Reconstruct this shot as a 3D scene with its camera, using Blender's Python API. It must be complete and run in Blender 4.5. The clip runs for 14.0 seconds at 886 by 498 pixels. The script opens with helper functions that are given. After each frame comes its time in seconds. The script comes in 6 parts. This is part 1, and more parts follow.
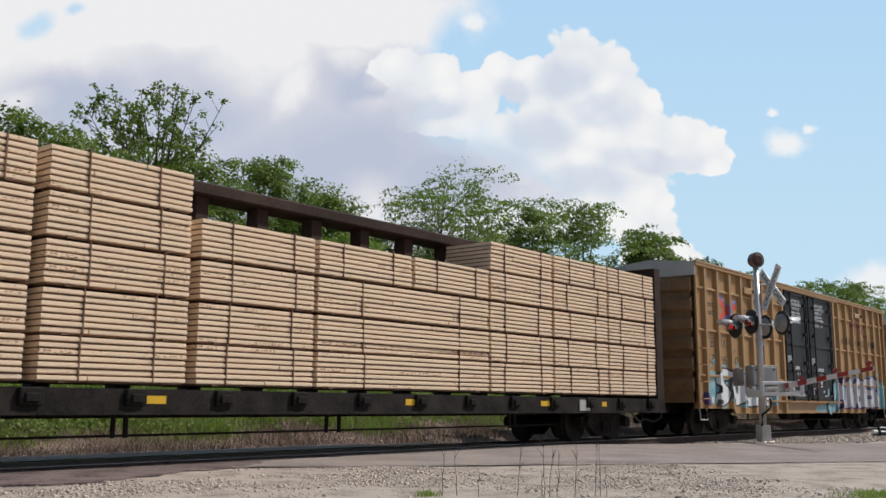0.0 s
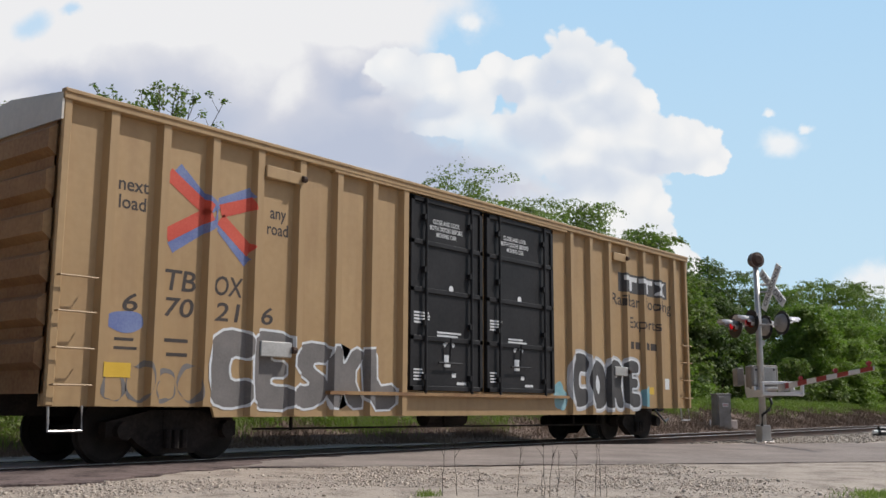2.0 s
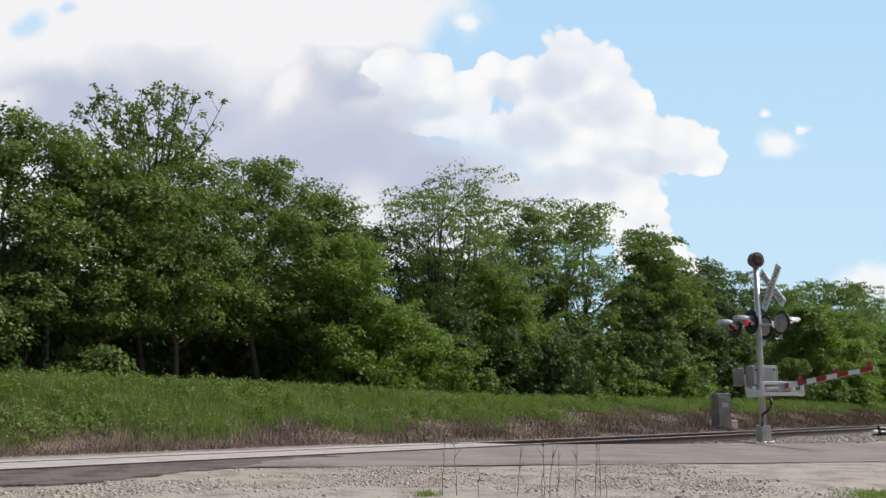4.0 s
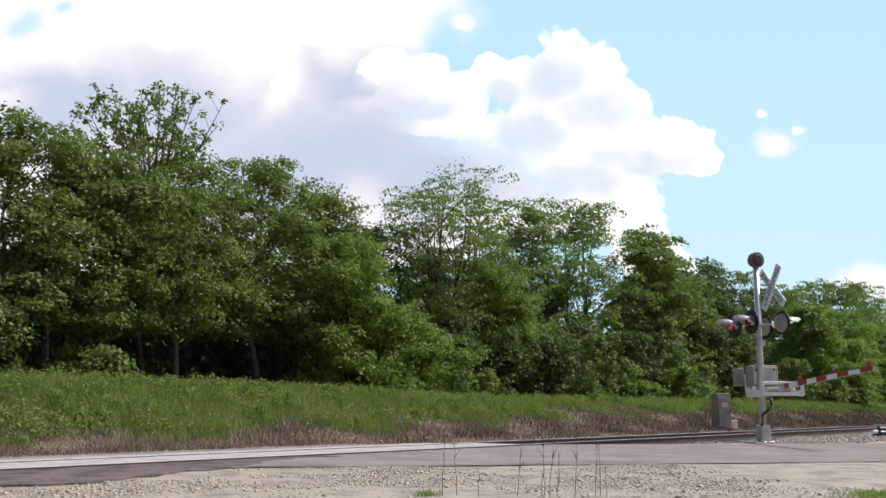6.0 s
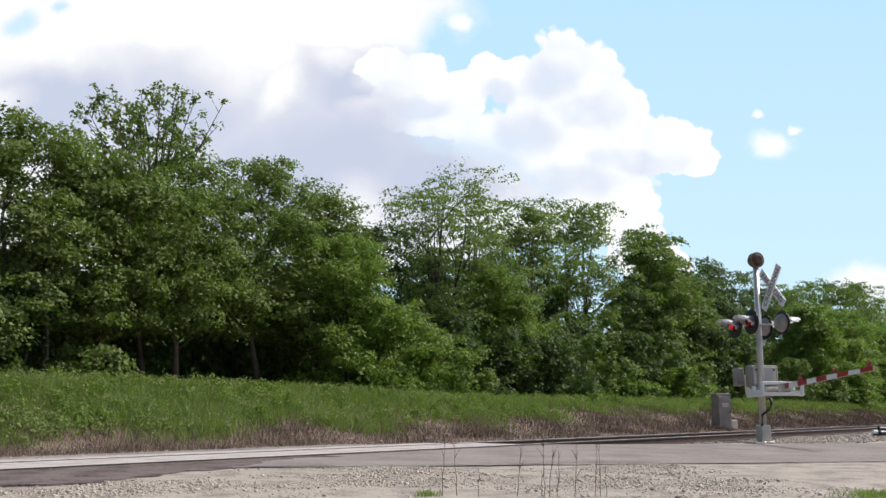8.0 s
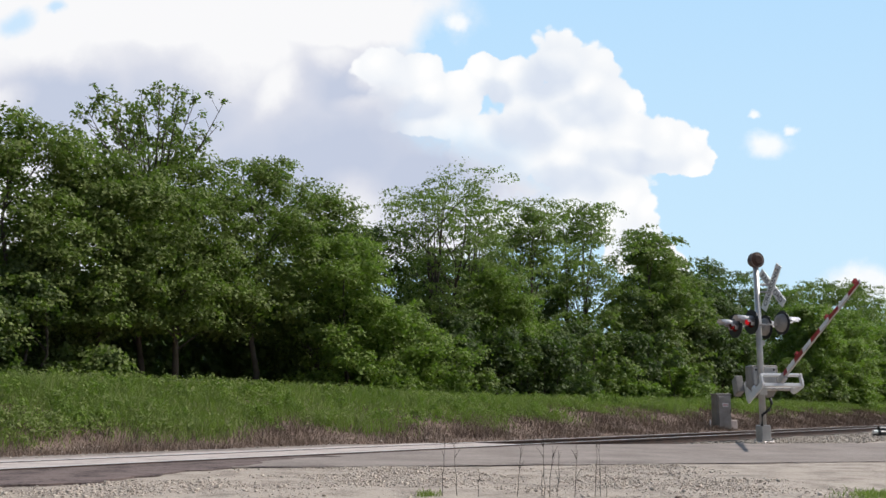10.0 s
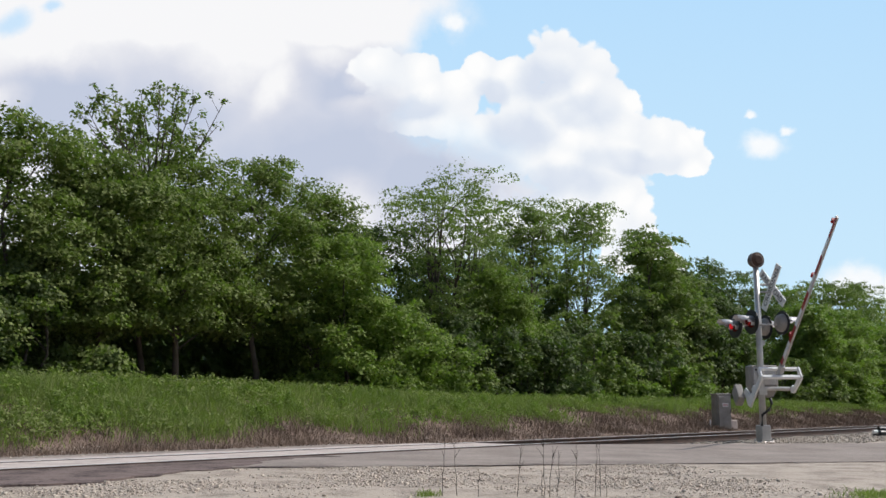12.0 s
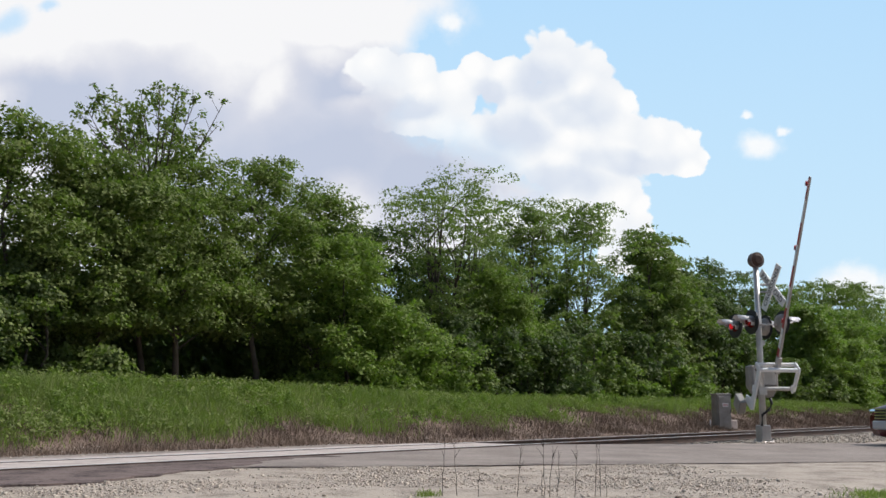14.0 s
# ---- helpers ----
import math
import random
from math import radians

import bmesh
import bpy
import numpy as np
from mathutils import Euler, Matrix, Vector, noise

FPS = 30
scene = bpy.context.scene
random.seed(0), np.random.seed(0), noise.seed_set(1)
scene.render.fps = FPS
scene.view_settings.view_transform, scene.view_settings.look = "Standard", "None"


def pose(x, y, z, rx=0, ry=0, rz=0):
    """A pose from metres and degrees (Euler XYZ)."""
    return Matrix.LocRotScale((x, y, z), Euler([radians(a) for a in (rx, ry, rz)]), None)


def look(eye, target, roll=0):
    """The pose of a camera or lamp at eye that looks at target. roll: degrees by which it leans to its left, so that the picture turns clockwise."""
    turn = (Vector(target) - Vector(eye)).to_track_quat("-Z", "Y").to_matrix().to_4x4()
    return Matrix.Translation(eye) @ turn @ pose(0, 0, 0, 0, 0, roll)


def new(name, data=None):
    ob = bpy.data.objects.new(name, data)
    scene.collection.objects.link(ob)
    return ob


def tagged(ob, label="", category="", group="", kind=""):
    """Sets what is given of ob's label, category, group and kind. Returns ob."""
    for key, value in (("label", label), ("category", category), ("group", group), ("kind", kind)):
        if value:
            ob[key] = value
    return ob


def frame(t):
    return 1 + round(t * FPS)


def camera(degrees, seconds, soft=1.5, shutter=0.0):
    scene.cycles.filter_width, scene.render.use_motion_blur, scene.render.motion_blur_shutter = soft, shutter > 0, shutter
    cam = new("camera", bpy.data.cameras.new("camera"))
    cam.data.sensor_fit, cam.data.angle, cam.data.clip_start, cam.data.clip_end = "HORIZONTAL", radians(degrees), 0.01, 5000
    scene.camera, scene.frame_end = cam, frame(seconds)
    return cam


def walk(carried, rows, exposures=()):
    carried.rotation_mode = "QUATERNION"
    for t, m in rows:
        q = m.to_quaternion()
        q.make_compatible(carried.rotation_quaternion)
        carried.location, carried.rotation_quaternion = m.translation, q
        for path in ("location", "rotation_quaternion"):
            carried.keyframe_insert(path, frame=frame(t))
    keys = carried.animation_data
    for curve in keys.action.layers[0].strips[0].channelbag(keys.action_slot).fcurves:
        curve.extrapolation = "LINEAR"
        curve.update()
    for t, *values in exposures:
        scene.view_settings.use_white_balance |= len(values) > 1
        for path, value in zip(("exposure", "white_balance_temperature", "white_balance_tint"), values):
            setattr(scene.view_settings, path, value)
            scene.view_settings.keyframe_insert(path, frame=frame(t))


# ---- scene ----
cam = camera(48.715, 14.0, soft=1.55)
EYE = (0.0, -11.687, 0.805)
YAW, PITCH = radians(51.01), radians(9.163)
AIM = Vector((math.sin(YAW) * math.cos(PITCH), math.cos(YAW) * math.cos(PITCH), math.sin(PITCH)))
walk(cam, [(0, look(EYE, Vector(EYE) + AIM, 0.24)), (14, look(EYE, Vector(EYE) + AIM, 0.24))],
     exposures=[(0, -0.13), (2.6, -0.13), (5.3, 0.10), (6.5, 0.18), (8.2, 0.13), (10.3, 0.02), (14, 0.0)])

# ---- daylight ----
SUN = Vector((0.50, -0.38, 0.78)).normalized()
world = bpy.data.worlds.new("world")
scene.world = world
world.use_nodes = True
wn = world.node_tree.nodes
sky = wn.new("ShaderNodeTexSky")
sky.sky_type, sky.sun_disc = "NISHITA", False
sky.sun_elevation, sky.sun_rotation = math.asin(SUN.z), math.atan2(SUN.x, SUN.y)
sky.dust_density = 1.5
world.node_tree.links.new(sky.outputs[0], wn["Background"].inputs[0])
wn["Background"].inputs[1].default_value = 0.095
sun = new("sun", bpy.data.lights.new("sun", "SUN"))
sun.data.energy, sun.data.angle, sun.data.color = 3.75, radians(0.53), (1.0, 0.97, 0.93)
sun.matrix_world = look((0, 0, 60), Vector((0, 0, 60)) - SUN)


# ---- materials ----
def mat(name, a, b=None, size=1.0, rough=0.7, bump=0.0, bump_size=None, metal=0.0, fine=0.5, island=0.0, detail=6.0, spec=0.5, each=0.0, streak=None):
    """A surface that varies between colours a and b: broad patches of that size in metres, finer grain, relief."""
    m = bpy.data.materials.new(name)
    m.use_nodes = True
    n, l = m.node_tree.nodes, m.node_tree.links
    p = n["Principled BSDF"]
    p.inputs["Roughness"].default_value, p.inputs["Metallic"].default_value = rough, metal
    p.inputs["Specular IOR Level"].default_value = spec
    co = n.new("ShaderNodeTexCoord")
    big, small = n.new("ShaderNodeTexNoise"), n.new("ShaderNodeTexNoise")
    big.inputs["Scale"].default_value, big.inputs["Detail"].default_value = 1.0 / size, detail
    small.inputs["Scale"].default_value, small.inputs["Detail"].default_value = 14.0 / size, 4.0
    for t in (big, small):
        l.new(co.outputs["Object"], t.inputs["Vector"])
    mix = n.new("ShaderNodeMath")
    mix.operation = "MULTIPLY_ADD"
    mix.inputs[1].default_value = fine
    l.new(small.outputs["Fac"], mix.inputs[0])
    l.new(big.outputs["Fac"], mix.inputs[2])
    fac = mix.outputs[0]
    if island:
        geo, add = n.new("ShaderNodeNewGeometry"), n.new("ShaderNodeMath")
        add.operation = "MULTIPLY_ADD"
        add.inputs[1].default_value = island
        l.new(geo.outputs["Random Per Island"], add.inputs[0])
        l.new(fac, add.inputs[2])
        fac = add.outputs[0]
    if each:
        info, add = n.new("ShaderNodeObjectInfo"), n.new("ShaderNodeMath")
        add.operation = "MULTIPLY_ADD"
        add.inputs[1].default_value = each
        l.new(info.outputs["Random"], add.inputs[0])
        l.new(fac, add.inputs[2])
        fac, island = add.outputs[0], each
    ramp = n.new("ShaderNodeValToRGB")
    mid = 0.5 + 0.5 * fine + 0.5 * island
    ramp.color_ramp.elements[0].position, ramp.color_ramp.elements[1].position = mid - 0.22 - 0.3 * island, mid + 0.22 + 0.3 * island
    ramp.color_ramp.elements[0].color, ramp.color_ramp.elements[1].color = (*a, 1), (*(b or a), 1)
    l.new(fac, ramp.inputs[0])
    tone = ramp.outputs[0]
    if streak:
        # grime that has run down the sheet
        mp, run, cut, mx = n.new("ShaderNodeMapping"), n.new("ShaderNodeTexNoise"), n.new("ShaderNodeMapRange"), n.new("ShaderNodeMix")
        mp.inputs["Scale"].default_value = (2.6, 2.6, 0.30)
        run.inputs["Scale"].default_value, run.inputs["Detail"].default_value = 1.6, 8.0
        l.new(co.outputs["Object"], mp.inputs[0])
        l.new(mp.outputs[0], run.inputs["Vector"])
        cut.inputs[1].default_value, cut.inputs[2].default_value, cut.inputs[4].default_value = 0.50, 0.85, 0.42
        l.new(run.outputs["Fac"], cut.inputs[0])
        mx.data_type = "RGBA"
        l.new(cut.outputs[0], mx.inputs[0])
        l.new(tone, mx.inputs[6])
        mx.inputs[7].default_value = (*streak, 1)
        tone = mx.outputs[2]
    l.new(tone, p.inputs["Base Color"])
    if bump:
        rel, bp = n.new("ShaderNodeTexNoise"), n.new("ShaderNodeBump")
        rel.inputs["Scale"].default_value, rel.inputs["Detail"].default_value = 1.0 / (bump_size or size / 20), 5.0
        l.new(co.outputs["Object"], rel.inputs["Vector"])
        bp.inputs["Strength"].default_value, bp.inputs["Distance"].default_value = bump, 0.02
        l.new(rel.outputs["Fac"], bp.inputs["Height"])
        l.new(bp.outputs[0], p.inputs["Normal"])
    return m


def leaf_mat(name, a, b):
    """Leaves: gloss on top, light that passes through, each leaf of its own tone."""
    m = mat(name, a, b, size=2.0, rough=0.6, island=0.7, spec=0.25)
    n, l = m.node_tree.nodes, m.node_tree.links
    tr, mx = n.new("ShaderNodeBsdfTranslucent"), n.new("ShaderNodeMixShader")
    tr.inputs[0].default_value = (a[0] * 1.5 + 0.03, a[1] * 1.9 + 0.06, a[2], 1)
    mx.inputs[0].default_value = 0.38
    l.new(n["Principled BSDF"].outputs[0], mx.inputs[1])
    l.new(tr.outputs[0], mx.inputs[2])
    l.new(mx.outputs[0], n["Material Output"].inputs["Surface"])
    return m


M = dict(
    soil=mat("soil", (0.14, 0.094, 0.07), (0.25, 0.172, 0.13), 0.8, 0.95, 0.6, 0.05),
    gravel=mat("gravel", (0.195, 0.152, 0.120), (0.42, 0.345, 0.28), 0.5, 0.95, 0.9, 0.03, fine=0.9),
    asphalt=mat("asphalt", (0.215, 0.178, 0.157), (0.335, 0.280, 0.246), 1.3, 0.95, 0.5, 0.012, fine=0.6, spec=0.12),
    tar=mat("tar", (0.066, 0.049, 0.046), (0.20, 0.152, 0.138), 0.6, 0.95, 0.6, 0.015, fine=0.8, spec=0.1),
    concrete=mat("concrete", (0.37, 0.305, 0.275), (0.56, 0.475, 0.43), 0.5, 0.92, 0.4, 0.02, fine=0.7, spec=0.15),
    ballast=mat("ballast", (0.20, 0.165, 0.13), (0.44, 0.375, 0.31), 0.4, 0.95, 0.8, 0.04, island=0.8),
    stone=mat("stone", (0.17, 0.132, 0.105), (0.56, 0.47, 0.385), 0.4, 0.9, 0.4, 0.01, island=0.9),
    cabinet=mat("weathered_grey_paint", (0.205, 0.178, 0.158), (0.325, 0.300, 0.275), 0.35, 0.6, 0.1, 0.03),
    rust=mat("rust", (0.035, 0.022, 0.018), (0.09, 0.05, 0.035), 0.3, 0.85, 0.4, 0.01),
    # rail tops: polished steel, its glint put into a pale, half-diffuse colour
    railtop=mat("rail_steel_glint", (0.66, 0.64, 0.62), (0.82, 0.80, 0.78), 0.4, 0.5, metal=0.35),
    tie=mat("creosote_wood", (0.03, 0.024, 0.02), (0.08, 0.065, 0.05), 0.5, 0.9, 0.5, 0.02),
    tan1=mat("tan_paint_deep", (0.305, 0.168, 0.060), (0.385, 0.224, 0.090), 1.6, 0.55, 0.12, 0.15, streak=(0.20, 0.10, 0.04)),
    tan2=mat("tan_paint_light", (0.345, 0.220, 0.104), (0.415, 0.276, 0.138), 1.6, 0.55, 0.12, 0.15, streak=(0.24, 0.13, 0.065)),
    tandirty=mat("tan_paint_grimy", (0.20, 0.10, 0.045), (0.36, 0.22, 0.10), 0.9, 0.7, 0.2, 0.1),
    roofpale=mat("galvanised_roof", (0.50, 0.46, 0.41), (0.62, 0.57, 0.50), 1.0, 0.5, metal=0.2),
    blackdoor=mat("black_door_paint", (0.010, 0.0095, 0.0105), (0.026, 0.024, 0.025), 1.0, 0.55, 0.1, 0.1, spec=0.25),
    under=mat("underframe_black", (0.010, 0.0085, 0.008), (0.036, 0.029, 0.025), 0.6, 0.85, 0.2, 0.05, spec=0.15),
    beam=mat("rusty_beam_paint", (0.022, 0.014, 0.011), (0.060, 0.036, 0.026), 0.8, 0.8, 0.2, 0.05, spec=0.2),
    wheel=mat("wheel_steel", (0.014, 0.012, 0.011), (0.035, 0.029, 0.026), 0.4, 0.75, spec=0.2),
    wood=mat("sawn_lumber", (0.36, 0.205, 0.115), (0.78, 0.60, 0.42), 0.35, 0.75, 0.3, 0.03, fine=1.1, each=0.5),
    # straps and bearers, and the shade painted into the gaps between boards
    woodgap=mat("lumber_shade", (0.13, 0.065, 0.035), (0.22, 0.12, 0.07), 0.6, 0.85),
    galv=mat("galvanised_steel", (0.36, 0.345, 0.33), (0.56, 0.54, 0.52), 0.4, 0.40, 0.05, 0.05, metal=0.45),
    white=mat("white_paint", (0.74, 0.73, 0.71), (0.84, 0.83, 0.81), 0.5, 0.5),
    black=mat("black_paint", (0.012, 0.012, 0.012), (0.025, 0.024, 0.024), 0.5, 0.5),
    hood=mat("pale_grey_hood_paint", (0.50, 0.47, 0.46), (0.66, 0.63, 0.62), 0.15, 0.35),
    red=mat("red_sheeting", (0.30, 0.015, 0.018), (0.40, 0.025, 0.025), 0.5, 0.4),
    bark=mat("bark", (0.055, 0.042, 0.033), (0.13, 0.105, 0.085), 0.4, 0.9, 0.7, 0.03),
    leaf_oak=leaf_mat("leaf_oak", (0.078, 0.106, 0.027), (0.195, 0.232, 0.070)),
    # darker leaf tone: shade within the wood is put into the colour
    leaf_shaded=leaf_mat("leaf_shaded", (0.044, 0.064, 0.021), (0.118, 0.150, 0.054)),
    leaf_locust=leaf_mat("leaf_locust", (0.105, 0.136, 0.040), (0.218, 0.258, 0.090)),
    leaf_bright=leaf_mat("leaf_bright", (0.100, 0.142, 0.028), (0.205, 0.262, 0.060)),
    grass=leaf_mat("grass_green", (0.118, 0.150, 0.036), (0.245, 0.268, 0.098)),
    dry=mat("grass_dry", (0.128, 0.090, 0.067), (0.248, 0.185, 0.140), 1.0, 0.8, island=0.2, spec=0.1),
)


# ---- mesh helpers ----
def box(bm, x0, x1, y0, y1, z0, z1):
    v = [bm.verts.new((x, y, z)) for x in (x0, x1) for y in (y0, y1) for z in (z0, z1)]
    for q in ((0, 1, 3, 2), (4, 6, 7, 5), (0, 4, 5, 1), (2, 3, 7, 6), (0, 2, 6, 4), (1, 5, 7, 3)):
        bm.faces.new([v[i] for i in q])
    return v


def tube(bm, pts, r0, r1=None, sides=8):
    """A tapered round bar through the points."""
    pts = [Vector(q) for q in pts]
    r1 = r0 if r1 is None else r1
    rings = []
    for i, q in enumerate(pts):
        d = (pts[min(i + 1, len(pts) - 1)] - pts[max(i - 1, 0)]).normalized()
        s = d.cross(Vector((0, 0, 1)) if abs(d.z) < 0.9 else Vector((1, 0, 0))).normalized()
        u = s.cross(d)
        r = r0 + (r1 - r0) * i / (len(pts) - 1)
        rings.append([bm.verts.new(q + r * (math.cos(a) * s + math.sin(a) * u)) for a in np.linspace(0, 2 * math.pi, sides, endpoint=False)])
    for a, b in zip(rings, rings[1:]):
        for i in range(sides):
            bm.faces.new((a[i], a[(i + 1) % sides], b[(i + 1) % sides], b[i]))
    bm.faces.new(rings[0][::-1])
    bm.faces.new(rings[-1])


def prism(bm, outline, y0, y1):
    """An outline of (x, z) pushed from y0 to y1."""
    a = [bm.verts.new((x, y0, z)) for x, z in outline]
    b = [bm.verts.new((x, y1, z)) for x, z in outline]
    n = len(a)
    bm.faces.new(a)
    bm.faces.new(b[::-1])
    for i in range(n):
        bm.faces.new((a[i], b[i], b[(i + 1) % n], a[(i + 1) % n]))


def bevel(bm, w):
    bmesh.ops.bevel(bm, geom=list(bm.edges), offset=w, segments=1, affect="EDGES")


def mesh_of(name, bm, material, smooth=False):
    bmesh.ops.recalc_face_normals(bm, faces=bm.faces)
    me = bpy.data.meshes.new(name)
    bm.to_mesh(me)
    bm.free()
    me.materials.append(material)
    if smooth:
        me.shade_smooth()
    return me


def part(name, bm, material, parent=None, label="", at=None, smooth=False):
    """One mesh object from a bmesh (or a ready mesh), under its thing."""
    me = bm if isinstance(bm, bpy.types.Mesh) else mesh_of(name, bm, material, smooth)
    ob = new(name, me)
    ob.parent = parent
    if at is not None:
        ob.matrix_local = at
    return tagged(ob, label)


def shapes(name, material, boxes, w=0.0):
    bm = bmesh.new()
    for b in boxes:
        box(bm, *b)
    if w:
        bevel(bm, w)
    return mesh_of(name, bm, material)


def soup(name, verts, faces, material, smooth=False):
    """A mesh from arrays: verts (n, 3), faces (m, k)."""
    me = bpy.data.meshes.new(name)
    k = faces.shape[1]
    me.vertices.add(len(verts))
    me.vertices.foreach_set("co", np.ascontiguousarray(verts, dtype=np.float32).ravel())
    me.loops.add(faces.size)
    me.loops.foreach_set("vertex_index", np.ascontiguousarray(faces, dtype=np.int32).ravel())
    me.polygons.add(len(faces))
    me.polygons.foreach_set("loop_start", np.arange(0, faces.size, k, dtype=np.int32))
    me.update(calc_edges=True)
    me.validate()
    me.materials.append(material)
    if smooth:
        me.shade_smooth()
    return me


def thing(name, m, label, category, group="", kind=""):
    ob = new(name)
    ob.matrix_world = m
    return tagged(ob, label, category, group, kind)


rng = np.random.default_rng(7)


def smooth(a, b, v):
    t = np.clip((v - a) / (b - a), 0, 1)
    return t * t * (3 - 2 * t)


# ---- the ground ----
ROAD_DIR = Vector((0.785, -0.62, 0)).normalized()
ROAD_N = Vector((0.62, 0.785, 0)).normalized()


def road_side(x, y):
    """Metres across the road from its near edge."""
    return x * ROAD_N.x + y * ROAD_N.y - 4.85


def ripple(x, y):
    return 0.5 * np.sin(x * 0.9 + 1.3 * np.sin(y * 0.7)) + 0.5 * np.sin(y * 1.1 + 1.7 * np.sin(x * 0.45 + 2))


def ground_z(x, y):
    x, y = np.asarray(x, float), np.asarray(y, float)
    base = -0.043 + 0 * x
    track = smooth(2.9, 2.2, np.abs(y - 1.53)) * smooth(7.2, 8.6, road_side(x, y))
    base = base - 0.17 * track
    top = 1.28 - 0.3 * smooth(12, 30, x)
    bank = smooth(3.9, 9.5, y)
    base = base + (top + 0.04) * bank + 0.07 * ripple(x, y) * bank
    base = base + 1.2 * smooth(14, 60, y) + 0.008 * ripple(x * 2.2, y * 2.2) * (1 - track)
    return base


def make_ground():
    xs = np.unique(np.concatenate([np.linspace(-3000, -60, 12), np.linspace(-60, 0, 25), np.linspace(0, 40, 134), np.linspace(40, 120, 90), np.linspace(120, 3000, 20)]))
    ys = np.unique(np.concatenate([np.linspace(-3000, -30, 12), np.linspace(-30, -12, 16), np.linspace(-12, 14, 105), np.linspace(14, 60, 30), np.linspace(60, 3000, 14)]))
    gx, gy = np.meshgrid(xs, ys, indexing="ij")
    v = np.stack([gx, gy, ground_z(gx, gy)], -1).reshape(-1, 3)
    i = np.arange(len(xs) * len(ys)).reshape(len(xs), len(ys))
    f = np.stack([i[:-1, :-1], i[1:, :-1], i[1:, 1:], i[:-1, 1:]], -1).reshape(-1, 4)
    ob = new("ground", soup("ground", v, f, M["gravel"], True))
    ob.data.materials.append(M["soil"])
    cy, cx = v[f].mean(1)[:, 1], v[f].mean(1)[:, 0]
    ob.data.polygons.foreach_set("material_index", (cy > 3.7).astype(np.int32))
    return tagged(ob, "pale gravel verge and earth bank rising behind the track", "ground", kind="structure")


def strip(name, edge_a, edge_b, z, material, n=60, thick=0.05):
    """A slab between two edges, each a function of 0..1 that gives (x, y)."""
    bm = bmesh.new()
    rows = []
    for k in range(n + 1):
        a, b = edge_a(k / n), edge_b(k / n)
        rows.append([bm.verts.new((*a, z)), bm.verts.new((*b, z)), bm.verts.new((*b, z - thick)), bm.verts.new((*a, z - thick))])
    for r, s in zip(rows, rows[1:]):
        for i in range(4):
            bm.faces.new((r[i], r[(i + 1) % 4], s[(i + 1) % 4], s[i]))
    bm.faces.new(rows[0])
    bm.faces.new(rows[-1][::-1])
    return mesh_of(name, bm, material)


def make_road():
    def at(s, c):
        q = ROAD_DIR * s + ROAD_N * (4.85 + c)
        return (q.x, q.y)
    wob = [random.uniform(-0.10, 0.10) for _ in range(400)]
    def near(k):
        s = -26 + 146 * k
        i = int(k * 390)
        return at(s, 0.0 + wob[i] - 0.9 * smooth(6.5, 2.0, s) * smooth(-8, -2, s))
    def far(k):
        s = -26 + 146 * k
        return at(s, 7.55 + 0.4 * wob[int(k * 390) + 5] + 1.0 * smooth(13, 8, s))
    road = new("road", strip("road", near, far, -0.03, M["asphalt"], 380, 0.12))
    tagged(road, "worn pale grey asphalt road crossing the track", "road", kind="structure")
    return at


make_ground()
road_at = make_road()


def make_track():
    def profile(bm, y, x0, x1):
        # rail: foot, web, head
        o = [(-0.07, -0.18), (0.07, -0.18), (0.07, -0.165), (0.012, -0.145), (0.012, -0.045), (0.036, -0.035), (0.036, -0.004), (-0.036, -0.004), (-0.036, -0.035), (-0.012, -0.045), (-0.012, -0.145), (-0.07, -0.165)]
        a = [bm.verts.new((x0, y + p, z)) for p, z in o]
        b = [bm.verts.new((x1, y + p, z)) for p, z in o]
        for i in range(12):
            bm.faces.new((a[i], a[(i + 1) % 12], b[(i + 1) % 12], b[i]))
        bm.faces.new(a[::-1])
        bm.faces.new(b)
    for y in (0.78, 2.28):
        bm = bmesh.new()
        profile(bm, y, -300, 400)
        r = new("rail", mesh_of("rail", bm, M["rust"]))
        tagged(r, "rusty steel rail with a polished running surface", "rail", "rails of the track", "structure")
        part("running_surface", shapes("running_surface", M["railtop"], [(-300, 400, y - 0.032, y + 0.032, -0.004, 0.0)]), None, r)
    ties = new("sleepers")
    tagged(ties, "dark creosoted wooden sleepers under the rails", "sleepers", kind="structure")
    me = shapes("sleeper", M["tie"], [(-0.11, 0.11, 0.23, 2.83, -0.36, -0.185)], 0.01)
    for k in range(190):
        x = 17.2 + 0.54 * k
        part("sleeper", me, None, ties, at=pose(x + random.uniform(-0.03, 0.03), random.uniform(-0.04, 0.04), random.uniform(-0.006, 0.004), 0, 0, random.uniform(-1, 1)))


make_track()


